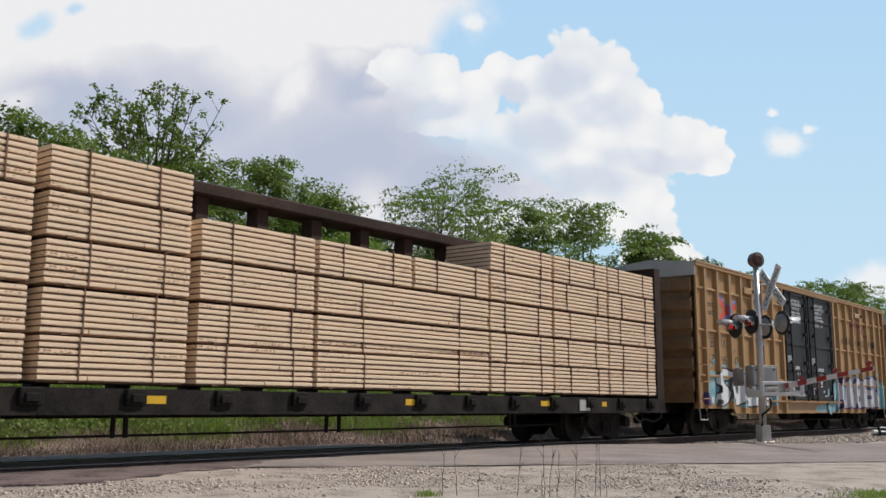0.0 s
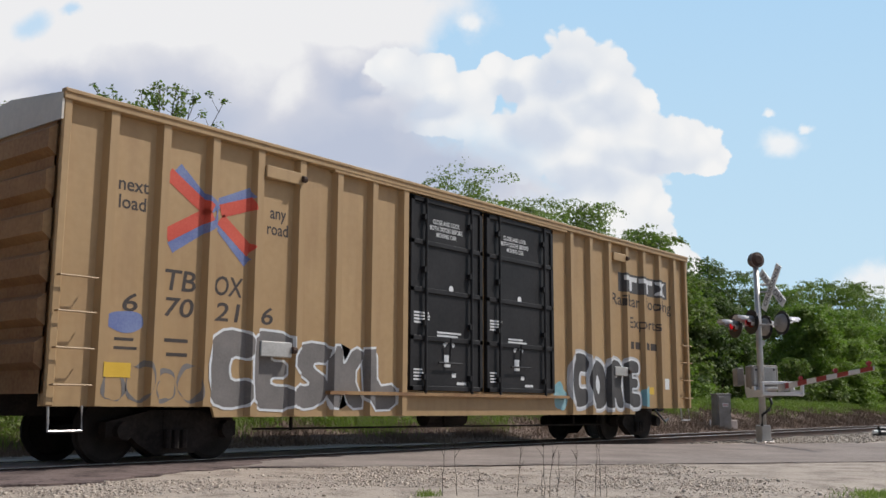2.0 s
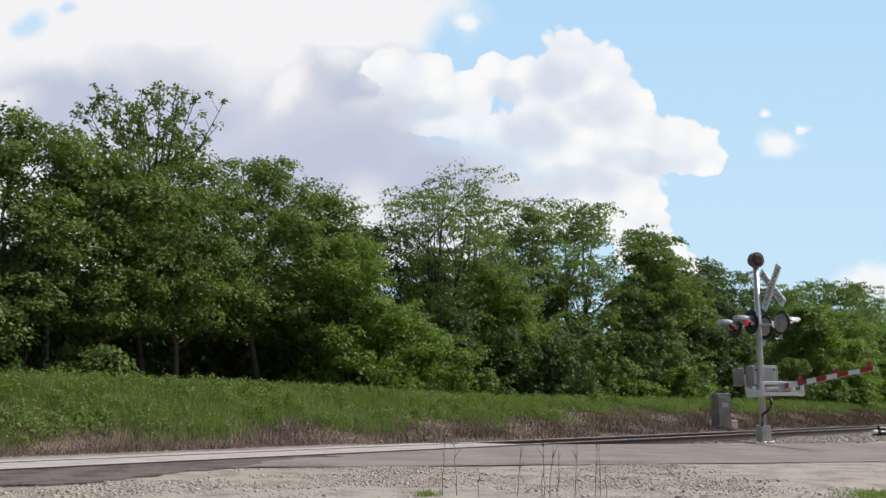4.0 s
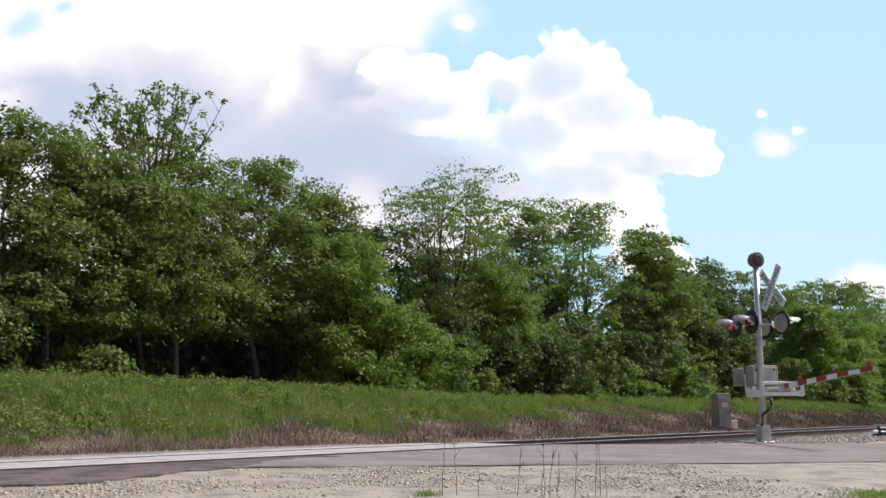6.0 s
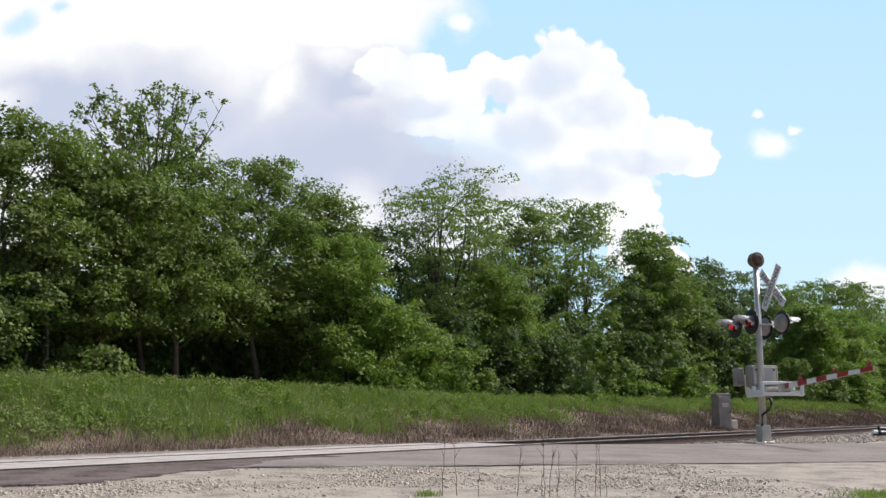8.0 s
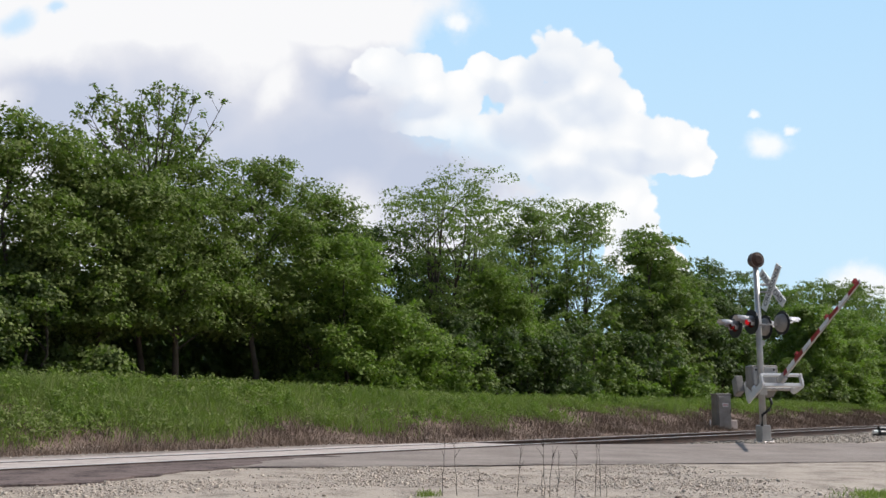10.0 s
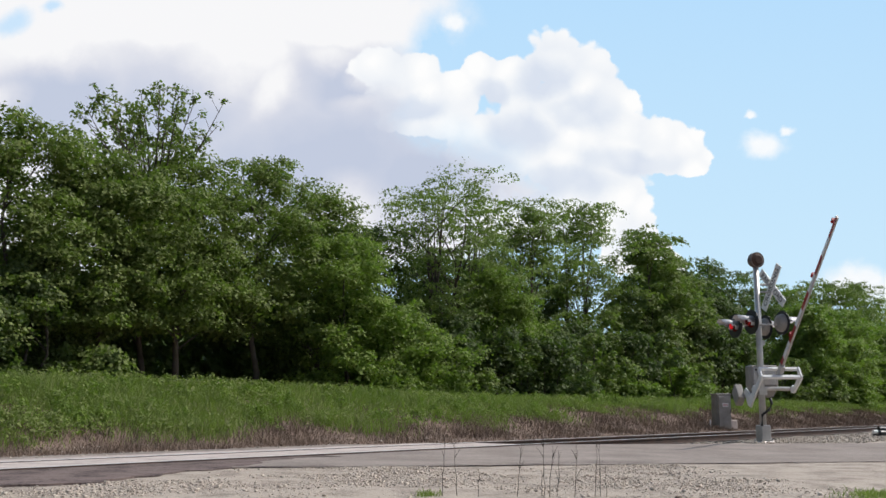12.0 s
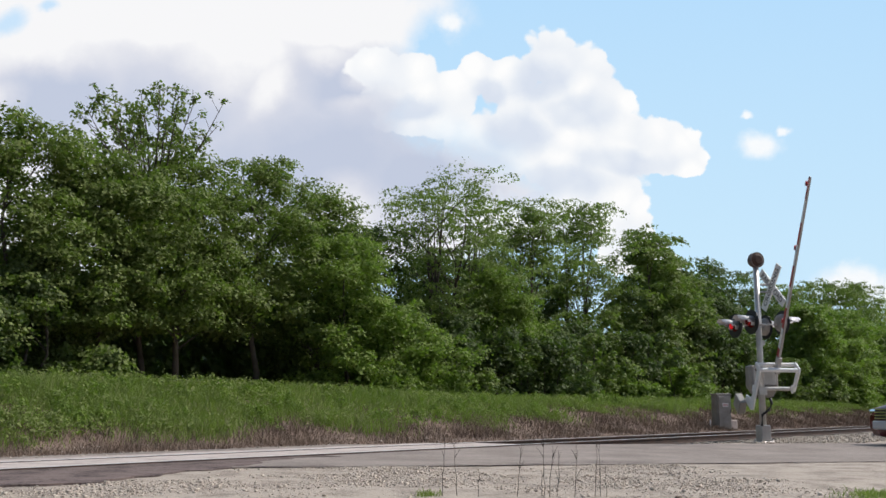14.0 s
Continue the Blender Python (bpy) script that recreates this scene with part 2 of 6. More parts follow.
# ---- clouded sky far behind the trees ----
def make_sky():
    right = Vector((math.cos(YAW), -math.sin(YAW), 0))
    up = right.cross(AIM)
    az, el = np.radians(np.linspace(-62, 62, 90)), np.radians(np.linspace(-1.2, 58, 50))
    A, Eh = np.meshgrid(az + YAW, el, indexing="ij")
    d = np.stack([np.sin(A) * np.cos(Eh), np.cos(A) * np.cos(Eh), np.sin(Eh)], -1).reshape(-1, 3)
    i = np.arange(90 * 50).reshape(90, 50)
    f = np.stack([i[:-1, :-1], i[1:, :-1], i[1:, 1:], i[:-1, 1:]], -1).reshape(-1, 4)
    me = soup("sky_backdrop", d * 2800, f, SKY, True)
    depth = np.maximum(d @ np.array(AIM), 0.15)
    u, v = d @ np.array(right) / depth, d @ np.array(up) / depth
    uv = me.uv_layers.new(name="sky")
    uv.data.foreach_set("uv", np.stack([u, v], -1)[f.ravel()].astype(np.float32).ravel())
    ob = new("sky_backdrop", me)
    ob.location = (0, -11.687, 0)
    return tagged(ob, "blue summer sky with towering white cumulus clouds", "sky", kind="structure")


def sky_material():
    """Clouds as heaps of soft rounded lobes with ragged edges, over a blue gradient. Coordinates: thousandths of the view's width."""
    m = bpy.data.materials.new("summer_sky")
    m.use_nodes = True
    n, l = m.node_tree.nodes, m.node_tree.links
    n.remove(n["Principled BSDF"])

    def math_node(op, a, b=None, c=None):
        q = n.new("ShaderNodeMath")
        q.operation = op
        for i, v in enumerate((a, b, c)):
            if v is None:
                continue
            if isinstance(v, (int, float)):
                q.inputs[i].default_value = v
            else:
                l.new(v, q.inputs[i])
        return q.outputs[0]

    def vec_node(op, a, b=None, scale=None):
        q = n.new("ShaderNodeVectorMath")
        q.operation = op
        l.new(a, q.inputs[0])
        if isinstance(b, tuple):
            q.inputs[1].default_value = b
        elif b is not None:
            l.new(b, q.inputs[1])
        if scale is not None:
            q.inputs["Scale"].default_value = scale
        return q

    def noise_node(vec, scale, detail=6.0, rough=0.55):
        q = n.new("ShaderNodeTexNoise")
        q.inputs["Scale"].default_value, q.inputs["Detail"].default_value, q.inputs["Roughness"].default_value = scale, detail, rough
        l.new(vec, q.inputs["Vector"])
        return q

    uv = n.new("ShaderNodeUVMap")
    uv.uv_map = "sky"
    p0 = uv.outputs[0]
    warp = noise_node(p0, 20.0, 7.0, 0.6)
    off = vec_node("SCALE", vec_node("SUBTRACT", warp.outputs["Color"], (0.5, 0.5, 0.5)).outputs[0], None, 0.026)
    p = vec_node("ADD", p0, off.outputs[0]).outputs[0]
    slow = noise_node(p0, 7.0, 6.0, 0.55)
    far_off = vec_node("SCALE", vec_node("SUBTRACT", slow.outputs["Color"], (0.5, 0.5, 0.5)).outputs[0], None, 0.085)
    pb = vec_node("ADD", p0, far_off.outputs[0]).outputs[0]

    def heap(lobes, base, blend=0.12):
        best = None
        for x, y, rx, ry in lobes:
            c = ((x - 784) / 1732, (441 - y) / 1732, 0)
            q = vec_node("MULTIPLY", vec_node("SUBTRACT", base, c).outputs[0], (1732 / rx, 1732 / ry, 0))
            s = math_node("SUBTRACT", 1.0, vec_node("LENGTH", q.outputs[0]).outputs["Value"])
            best = s if best is None else math_node("SMOOTH_MAX", best, s, blend)
        return best

    def ramp(v, stops):
        q = n.new("ShaderNodeValToRGB")
        e = q.color_ramp.elements
        while len(e) < len(stops):
            e.new(0.5)
        for k, (at, col) in zip(e, stops):
            k.position, k.color = at, (*col, 1)
        l.new(v, q.inputs[0])
        return q.outputs[0]

    def mix(f, a, b):
        q = n.new("ShaderNodeMix")
        q.data_type = "RGBA"
        l.new(f, q.inputs[0])
        l.new(a, q.inputs[6])
        l.new(b, q.inputs[7])
        return q.outputs[2]

    def billow(vec, scale):
        q = n.new("ShaderNodeTexVoronoi")
        q.feature, q.inputs["Scale"].default_value = "SMOOTH_F1", scale
        q.inputs["Smoothness"].default_value = 0.25
        l.new(vec, q.inputs["Vector"])
        return q.outputs["Distance"]

    def edge(v, lo, hi):
        q = n.new("ShaderNodeMapRange")
        q.interpolation_type = "SMOOTHSTEP"
        l.new(v, q.inputs[0])
        q.inputs[1].default_value, q.inputs[2].default_value = lo, hi
        return q.outputs[0]

    fine = noise_node(p0, 30.0, 8.0, 0.6).outputs["Fac"]
    broad = noise_node(p0, 6.0, 8.0, 0.55).outputs["Fac"]
    puffy = math_node("ADD", math_node("MULTIPLY", billow(p, 34.0), -0.42), math_node("MULTIPLY", billow(p, 78.0), -0.20))
    puffy = math_node("ADD", puffy, 0.27)

    tower = heap([(992, 100, 62, 62), (1045, 140, 82, 76), (1085, 175, 62, 62), (915, 140, 70, 56), (868, 130, 48, 46), (1000, 215, 160, 110), (1130, 245, 84, 62), (1205, 262, 72, 58), (1240, 275, 42, 42),
                  (795, 180, 86, 66), (735, 150, 86, 72), (690, 122, 64, 52), (1060, 300, 130, 72), (1110, 360, 66, 66), (1130, 420, 62, 70), (1175, 462, 62, 44), (900, 250, 120, 82), (1000, 380, 150, 60), (760, 215, 90, 40)], p)
    bank = heap([(200, 60, 520, 220), (560, 20, 300, 110), (60, 300, 400, 240), (420, 260, 380, 190), (640, 350, 280, 150), (-300, 150, 600, 500), (800, 360, 220, 110), (600, 150, 200, 120)], pb)
    puffs = heap([(818, 37, 24, 20), (1366, 252, 48, 28), (1345, 196, 15, 7), (1412, 228, 13, 10), (1535, 500, 85, 42), (1640, 520, 100, 60)], p)
    holes = heap([(50, 42, 46, 34), (780, 60, 60, 60), (120, 30, 26, 18)], pb)

    sep = n.new("ShaderNodeSeparateXYZ")
    l.new(p0, sep.inputs[0])
    height = math_node("MULTIPLY_ADD", sep.outputs["Y"], 1.0, 0.30)
    blue = ramp(height, [(0.0, (0.75, 0.90, 0.97)), (0.25, (0.60, 0.82, 0.98)), (0.60, (0.46, 0.715, 0.98))])
    # the far bank: broken white over grey-blue undersides
    under = heap([(560, 285, 260, 95), (330, 215, 150, 80), (620, 170, 90, 70), (760, 305, 130, 60), (120, 190, 120, 60), (470, 330, 260, 80)], pb)
    lit = heap([(425, 120, 95, 70), (490, 165, 45, 50), (595, 60, 130, 46), (590, 108, 60, 32), (300, 40, 260, 60), (20, 170, 52, 26), (100, 105, 80, 44), (640, 195, 48, 22), (640, 370, 60, 56), (660, 150, 40, 30)], pb)
    shade = math_node("ADD", math_node("MULTIPLY_ADD", under, 0.60, 0.54), math_node("MULTIPLY_ADD", broad, -0.9, 0.45))
    shade = math_node("SUBTRACT", shade, math_node("MULTIPLY", edge(lit, -0.25, 0.85), 0.42))
    greys = ramp(shade, [(0.0, (0.93, 0.93, 0.945)), (0.25, (0.80, 0.81, 0.865)), (0.5, (0.68, 0.705, 0.80)), (0.9, (0.545, 0.60, 0.74))])
    # the sunlit tower: bright rims, soft blue hollows
    hollow = heap([(975, 140, 60, 40), (1045, 195, 70, 42), (935, 235, 58, 44), (1010, 320, 90, 34), (1130, 285, 90, 26), (890, 160, 36, 26), (830, 300, 120, 50), (900, 330, 120, 40), (745, 190, 60, 26)], p, 0.2)
    tshade = math_node("ADD", math_node("MULTIPLY", edge(hollow, -0.35, 0.55), 0.56), math_node("MULTIPLY_ADD", billow(p, 34.0), 0.55, -0.14))
    tshade = math_node("ADD", tshade, math_node("MULTIPLY_ADD", broad, -0.6, 0.30))
    whites = ramp(tshade, [(0.0, (0.99, 0.99, 0.99)), (0.14, (0.93, 0.945, 0.965)), (0.5, (0.80, 0.845, 0.915)), (0.8, (0.70, 0.76, 0.87))])
    veil = math_node("SUBTRACT", edge(math_node("MULTIPLY_ADD", fine, 0.4, bank), 0.10, 0.55), math_node("MULTIPLY", edge(holes, 0.0, 0.8), 0.75))
    col = mix(math_node("MAXIMUM", veil, 0.0), blue, greys)
    # the tower's foot melts into the bank
    foot = edge(heap([(750, 330, 240, 125), (640, 230, 110, 90)], pb), -0.05, 0.65)
    mask = math_node("MULTIPLY", edge(math_node("ADD", tower, puffy), 0.05, 0.17), math_node("MULTIPLY_ADD", foot, -0.9, 1.0))
    col = mix(mask, col, whites)
    wisp = ramp(fine, [(0.3, (0.92, 0.95, 0.98)), (0.7, (1.0, 1.0, 1.0))])
    col = mix(math_node("MULTIPLY", edge(math_node("MULTIPLY_ADD", fine, 0.9, puffs), 0.30, 1.15), 0.92), col, wisp)
    em, out = n.new("ShaderNodeEmission"), n["Material Output"]
    l.new(col, em.inputs[0])
    em.inputs[1].default_value = 1.0
    l.new(em.outputs[0], out.inputs["Surface"])
    return m


SKY = sky_material()
backdrop = make_sky()


# ---- trees ----
def blades_of(c, nrm, size, r):
    """Leaf blades at the points c, each a diamond square to its normal."""
    k = len(c)
    nrm = nrm / np.linalg.norm(nrm, axis=1)[:, None]
    t = np.cross(nrm, r.normal(0, 1, (k, 3)))
    t /= np.linalg.norm(t, axis=1)[:, None]
    b = np.cross(nrm, t)
    s = size * r.uniform(0.6, 1.35, k)[:, None]
    return np.stack([c - t * s * 0.5, c + b * s * 0.36 - nrm * s * 0.08, c + t * s * 0.6, c - b * s * 0.36 - nrm * s * 0.08], 1).reshape(-1, 3)


def leaves(centres, size, per, spread, material, name, flat=0.6, r=None, pad=False):
    """Leaves heaped round the clump centres; with pad, each clump is a drooping umbrella-shaped spray."""
    r = r or rng
    k = len(centres) * per
    c = np.repeat(centres, per, 0)
    wide = np.repeat(r.uniform(0.6, 1.25, len(centres)), per) * spread
    if pad:
        a, q = r.uniform(0, 2 * np.pi, k), np.sqrt(r.random(k))
        wide = wide * (1 + 0.3 * np.sin(a * 3 + np.repeat(r.uniform(0, 6, len(centres)), per)))
        slope = np.repeat(r.normal(0, 0.28, (len(centres), 2)), per, 0)
        ox, oy = np.cos(a) * q * wide, np.sin(a) * q * wide
        oz = -0.5 * flat * q * q * wide + ox * slope[:, 0] + oy * slope[:, 1] + r.normal(0, 0.14 * flat, k)
        off = np.stack([ox, oy, oz], -1)
        nrm = np.stack([np.cos(a) * q * 0.8, np.sin(a) * q * 0.8, 0.75 + 0 * a], -1) + r.normal(0, 0.42, (k, 3))
    else:
        off = r.normal(0, 1, (k, 3))
        off /= np.linalg.norm(off, axis=1)[:, None]
        off *= (r.random(k) ** 0.45 * wide)[:, None]
        off[:, 2] *= flat
        nrm = off / spread + np.array([0, 0, 0.5]) + r.normal(0, 0.5, (k, 3))
    v = blades_of(c + off, nrm, size, r)
    return soup(name, v, np.arange(len(v)).reshape(-1, 4), material)


def crown_points(r, height, radius, base, skirt, n, gaps, bunch=6):
    """Spray centres in a lobed crown: boughs in its outer shell, each with a bunch of sprays round it, and bays left open."""
    tips = shell_points(r, height, radius, base, skirt, max(8, n // bunch), gaps)
    wide = 0.26 * radius
    off = r.normal(0, 1, (len(tips), bunch, 3)) * np.array([wide, wide, 0.17 * radius])
    off[:, 0] = 0
    out = np.concatenate([tips[:, None] + off], 0)
    out[..., 2] -= 0.12 * np.linalg.norm(off[..., :2], axis=-1)
    out[..., 2] = np.clip(out[..., 2], base * height + 0.1, height * 0.99)
    return np.concatenate([out[:, 0], out[:, 1:].reshape(-1, 3)], 0)


def shell_points(r, height, radius, base, skirt, n, gaps):
    out = []
    ph = r.uniform(0, 6.28, 6)
    holes = [(r.uniform(0, 6.28), r.uniform(0.15, 0.9)) for _ in range(gaps)]
    while len(out) < n:
        u, a = r.random(), r.uniform(0, 2 * math.pi)
        if any(abs((a - ha + math.pi) % (2 * math.pi) - math.pi) < 0.34 and abs(u - hu) < 0.07 for ha, hu in holes):
            continue
        w = math.sqrt(max(0.0, 1 - ((u - 0.42) / 0.58) ** 2)) if u > 0.42 else skirt + (1 - skirt) * (u / 0.42) ** 0.7
        w *= 1 + 0.20 * math.sin(2 * a + ph[0] + 4 * u) + 0.16 * math.sin(3 * a + ph[1] - 7 * u) + 0.10 * math.sin(5 * a + ph[2] + 11 * u)
        q = r.uniform(0.68, 0.94) if r.random() < 0.84 else r.uniform(0.2, 0.72)
        top = 1 + 0.05 * math.sin(2 * a + ph[3]) + 0.04 * math.sin(5 * a + ph[4])
        out.append((math.cos(a) * w * q * radius, math.sin(a) * w * q * radius, height * (base + (0.97 - base) * u * top)))
    return np.array(out)


def tree(kind, seed, x, y, height, radius, base, material, sprays, per, leaf, spread, label, category="tree", stems=1, flat=0.6, skirt=0.7, limbs=9, gaps=3, bunch=6):
    """A tapered trunk and limbs that carry sprays of leaves. base: share of the height below the crown."""
    r = np.random.default_rng(seed)
    ob = thing(kind, pose(x, y, float(ground_z(x, y))), label, category)
    cs = crown_points(r, height, radius, base, skirt, sprays, gaps, bunch)
    trunks = []
    for s in range(stems):
        a = 2 * math.pi * s / stems + seed
        o = Vector((math.cos(a) * 0.20 * (stems > 1), math.sin(a) * 0.20 * (stems > 1), -0.3))
        t = Vector((math.cos(a) * radius * 0.35 * (stems > 1) + r.normal(0, 0.2), math.sin(a) * radius * 0.35 * (stems > 1), height * 0.88))
        line = [o.lerp(t, k / 7) + Vector((r.normal(0, 0.07), r.normal(0, 0.07), 0)) * (0 < k < 7) for k in range(8)]
        bm = bmesh.new()
        tube(bm, line, 0.015 * height / stems ** 0.5, 0.018, 8)
        part("trunk", bm, M["bark"], ob, smooth=True)
        trunks.append(line)
    for k, c in enumerate(cs[:limbs]):
        line, end = trunks[k % stems], Vector(c)
        f = min(5.8, max(1.0, c[2] / height / 0.88 * 7 * r.uniform(0.5, 0.8)))
        root = line[int(f)].lerp(line[int(f) + 1], f % 1)
        mid = root.lerp(end, 0.5) + Vector((r.normal(0, 0.12), r.normal(0, 0.12), 0.10 * (end - root).length))
        bm = bmesh.new()
        tube(bm, [root, root.lerp(mid, 0.6), mid, mid.lerp(end, 0.6), end], 0.0055 * height * r.uniform(0.6, 1.0), 0.008, 5)
        part("limb", bm, M["bark"], ob, smooth=True)
    part("crown", leaves(cs, leaf, per, spread, material, "crown", flat, r=r, pad=True), None, ob)
    return ob


OAK = "broad green oak-like tree with a dense ragged crown"
LOC = "tall airy locust tree with layered feathery foliage"
MAPLE = "young maple with bright green sunlit leaves down to the ground"
SHRUB = "leafy green shrub at the foot of the wood"

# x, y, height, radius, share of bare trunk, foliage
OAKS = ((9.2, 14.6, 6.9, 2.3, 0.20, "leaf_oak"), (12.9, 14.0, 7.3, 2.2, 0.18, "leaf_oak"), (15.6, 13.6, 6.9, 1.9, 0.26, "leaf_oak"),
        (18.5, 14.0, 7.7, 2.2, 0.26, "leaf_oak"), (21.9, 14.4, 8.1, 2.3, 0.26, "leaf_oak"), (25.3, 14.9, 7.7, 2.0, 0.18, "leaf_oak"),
        (30.2, 17.2, 7.3, 2.4, 0.05, "leaf_shaded"), (35.5, 17.6, 7.2, 2.2, 0.05, "leaf_shaded"), (50.1, 14.0, 9.9, 2.5, 0.24, "leaf_oak"),
        (53.6, 14.6, 9.0, 2.3, 0.06, "leaf_oak"), (57.2, 15.6, 9.1, 2.7, 0.05, "leaf_shaded"), (62.3, 16.0, 9.7, 2.9, 0.05, "leaf_shaded"),
        (69.0, 16.2, 9.9, 2.9, 0.05, "leaf_shaded"), (76.0, 17.0, 9.2, 3.1, 0.05, "leaf_oak"), (84.0, 17.4, 10.2, 3.6, 0.05, "leaf_oak"),
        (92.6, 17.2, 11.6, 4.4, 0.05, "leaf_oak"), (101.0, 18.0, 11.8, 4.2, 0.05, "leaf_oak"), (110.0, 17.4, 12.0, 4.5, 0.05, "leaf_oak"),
        (44.2, 17.6, 7.6, 2.6, 0.04, "leaf_shaded"), (58.6, 13.4, 6.4, 2.4, 0.22, "leaf_shaded"), (55.0, 13.4, 6.0, 2.0, 0.25, "leaf_shaded"), (40.2, 18.0, 7.0, 2.6, 0.04, "leaf_shaded"))
for k, (x, y, h, rad, base, tone) in enumerate(OAKS):
    far = x > 48
    tree("oak_tree", 100 + k, x, y, h, rad, base, M[tone], 330 if far else 300, 80 if far else 120, 0.17 if far else 0.108, 0.74 if far else 0.58, OAK)

for k, (x, y, h, rad, base) in enumerate(((24.3, 12.3, 5.6, 1.75, 0.02), (26.1, 11.7, 3.9, 1.6, 0.0), (27.9, 11.4, 2.7, 1.4, 0.0), (34.6, 13.2, 5.9, 1.35, 0.25), (67.6, 11.0, 6.6, 2.1, 0.0),
                                          (75.0, 11.0, 6.9, 2.6, 0.0), (82.0, 10.2, 6.6, 2.8, 0.0), (91.0, 10.6, 6.9, 3.0, 0.0), (71.2, 9.8, 4.4, 2.0, 0.0), (86.4, 9.2, 4.4, 2.3, 0.0), (99.0, 10.4, 7.0, 3.2, 0.0), (78.6, 9.0, 3.4, 1.8, 0.0))):
    far = x > 48
    tree("young_maple", 200 + k, x, y, h, rad, base, M["leaf_bright"], int(60 + 40 * h), 80, 0.175 if far else 0.112, 0.72 if far else 0.5, MAPLE, skirt=0.9, limbs=5)

tree("locust_tree", 301, 32.4, 14.5, 9.6, 3.2, 0.36, M["leaf_locust"], 300, 80, 0.105, 0.70, LOC, stems=3, flat=0.26, skirt=0.5, limbs=30, gaps=8, bunch=3)
tree("locust_tree", 302, 35.0, 14.9, 9.3, 1.9, 0.45, M["leaf_locust"], 70, 46, 0.14, 0.60, LOC, stems=2, flat=0.26, skirt=0.5, limbs=16, gaps=6, bunch=3)
tree("locust_tree", 303, 39.2, 15.0, 10.0, 2.1, 0.22, M["leaf_locust"], 240, 84, 0.12, 0.60, LOC, stems=2, flat=0.45, skirt=0.7, limbs=20, gaps=8, bunch=4)
tree("locust_tree", 304, 44.9, 15.4, 11.0, 2.7, 0.16, M["leaf_locust"], 330, 90, 0.13, 0.68, LOC, stems=3, flat=0.5, skirt=0.7, limbs=22, gaps=8, bunch=4)

for k, (x, y, h, rad, tone) in enumerate(((11.2, 12.4, 2.6, 1.2, "leaf_shaded"), (13.4, 13.0, 4.2, 1.2, "leaf_shaded"), (14.2, 11.0, 0.9, 0.36, "leaf_oak"), (33.2, 12.6, 3.5, 1.6, "leaf_shaded"), (36.4, 11.7, 2.9, 1.7, "leaf_shaded"), (39.2, 11.6, 3.1, 1.7, "leaf_oak"),
                                          (40.6, 13.2, 4.0, 1.6, "leaf_shaded"), (44.6, 12.0, 3.6, 2.0, "leaf_shaded"), (47.2, 10.8, 1.9, 1.3, "leaf_bright"), (62.2, 10.8, 3.0, 1.8, "leaf_oak"), (30.4, 12.4, 3.2, 1.5, "leaf_shaded"),
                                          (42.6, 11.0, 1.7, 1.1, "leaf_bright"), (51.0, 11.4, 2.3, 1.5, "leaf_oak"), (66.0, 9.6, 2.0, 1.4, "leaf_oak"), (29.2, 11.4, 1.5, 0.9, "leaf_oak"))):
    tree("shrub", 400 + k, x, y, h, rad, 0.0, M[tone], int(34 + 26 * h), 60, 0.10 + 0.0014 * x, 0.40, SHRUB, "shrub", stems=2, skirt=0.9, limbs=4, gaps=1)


def sparse_tree(x, y, seed):
    """Leafy below; above, a fan of half-bare stems with small tufts on their twigs."""
    r = np.random.default_rng(seed)
    ob = tree("sparse_tree", seed, x, y, 7.4, 2.2, 0.25, M["leaf_oak"], 230, 100, 0.11, 0.55, "thin-topped tree with bare twigs showing through its crown")
    tufts = []
    for k in range(27):
        a = r.uniform(0, 6.28)
        out = r.uniform(0.1, 1.0)
        root = Vector((math.cos(a) * 0.5 * out, math.sin(a) * 0.5 * out, r.uniform(5.2, 6.4)))
        end = Vector((math.cos(a) * 3.1 * out, math.sin(a) * 3.1 * out, r.uniform(8.9, 10.0) - 1.1 * out ** 2))
        mid = root.lerp(end, 0.5) + Vector((r.normal(0, 0.15), r.normal(0, 0.15), 0.15))
        line = [root, root.lerp(mid, 0.5), mid, mid.lerp(end, 0.5), end]
        bm = bmesh.new()
        tube(bm, line, 0.034, 0.010, 5)
        stem = part("stem", bm, M["bark"], ob, smooth=True)
        for j in range(7):
            f = r.uniform(1.4, 3.95)
            p0 = line[int(f)].lerp(line[int(f) + 1], f % 1)
            p1 = p0 + Vector((r.normal(0, 0.28), r.normal(0, 0.28), r.uniform(0.15, 0.5)))
            bm = bmesh.new()
            tube(bm, [p0, p0.lerp(p1, 0.5) + Vector((0, 0, -0.03)), p1], 0.012, 0.006, 4)
            part("twig", bm, M["bark"], stem)
            if r.random() < 0.85:
                tufts.append(tuple(p1))
                if r.random() < 0.5:
                    tufts.append(tuple(p0.lerp(p1, 0.6)))
        tufts.append(tuple(end))
    tagged(part("upper_foliage", leaves(np.array(tufts), 0.125, 14, 0.23, M["leaf_oak"], "upper_foliage", 0.8, r=r), None, ob), "thin scattered tufts of leaves")


sparse_tree(18.2, 15.2, 37)


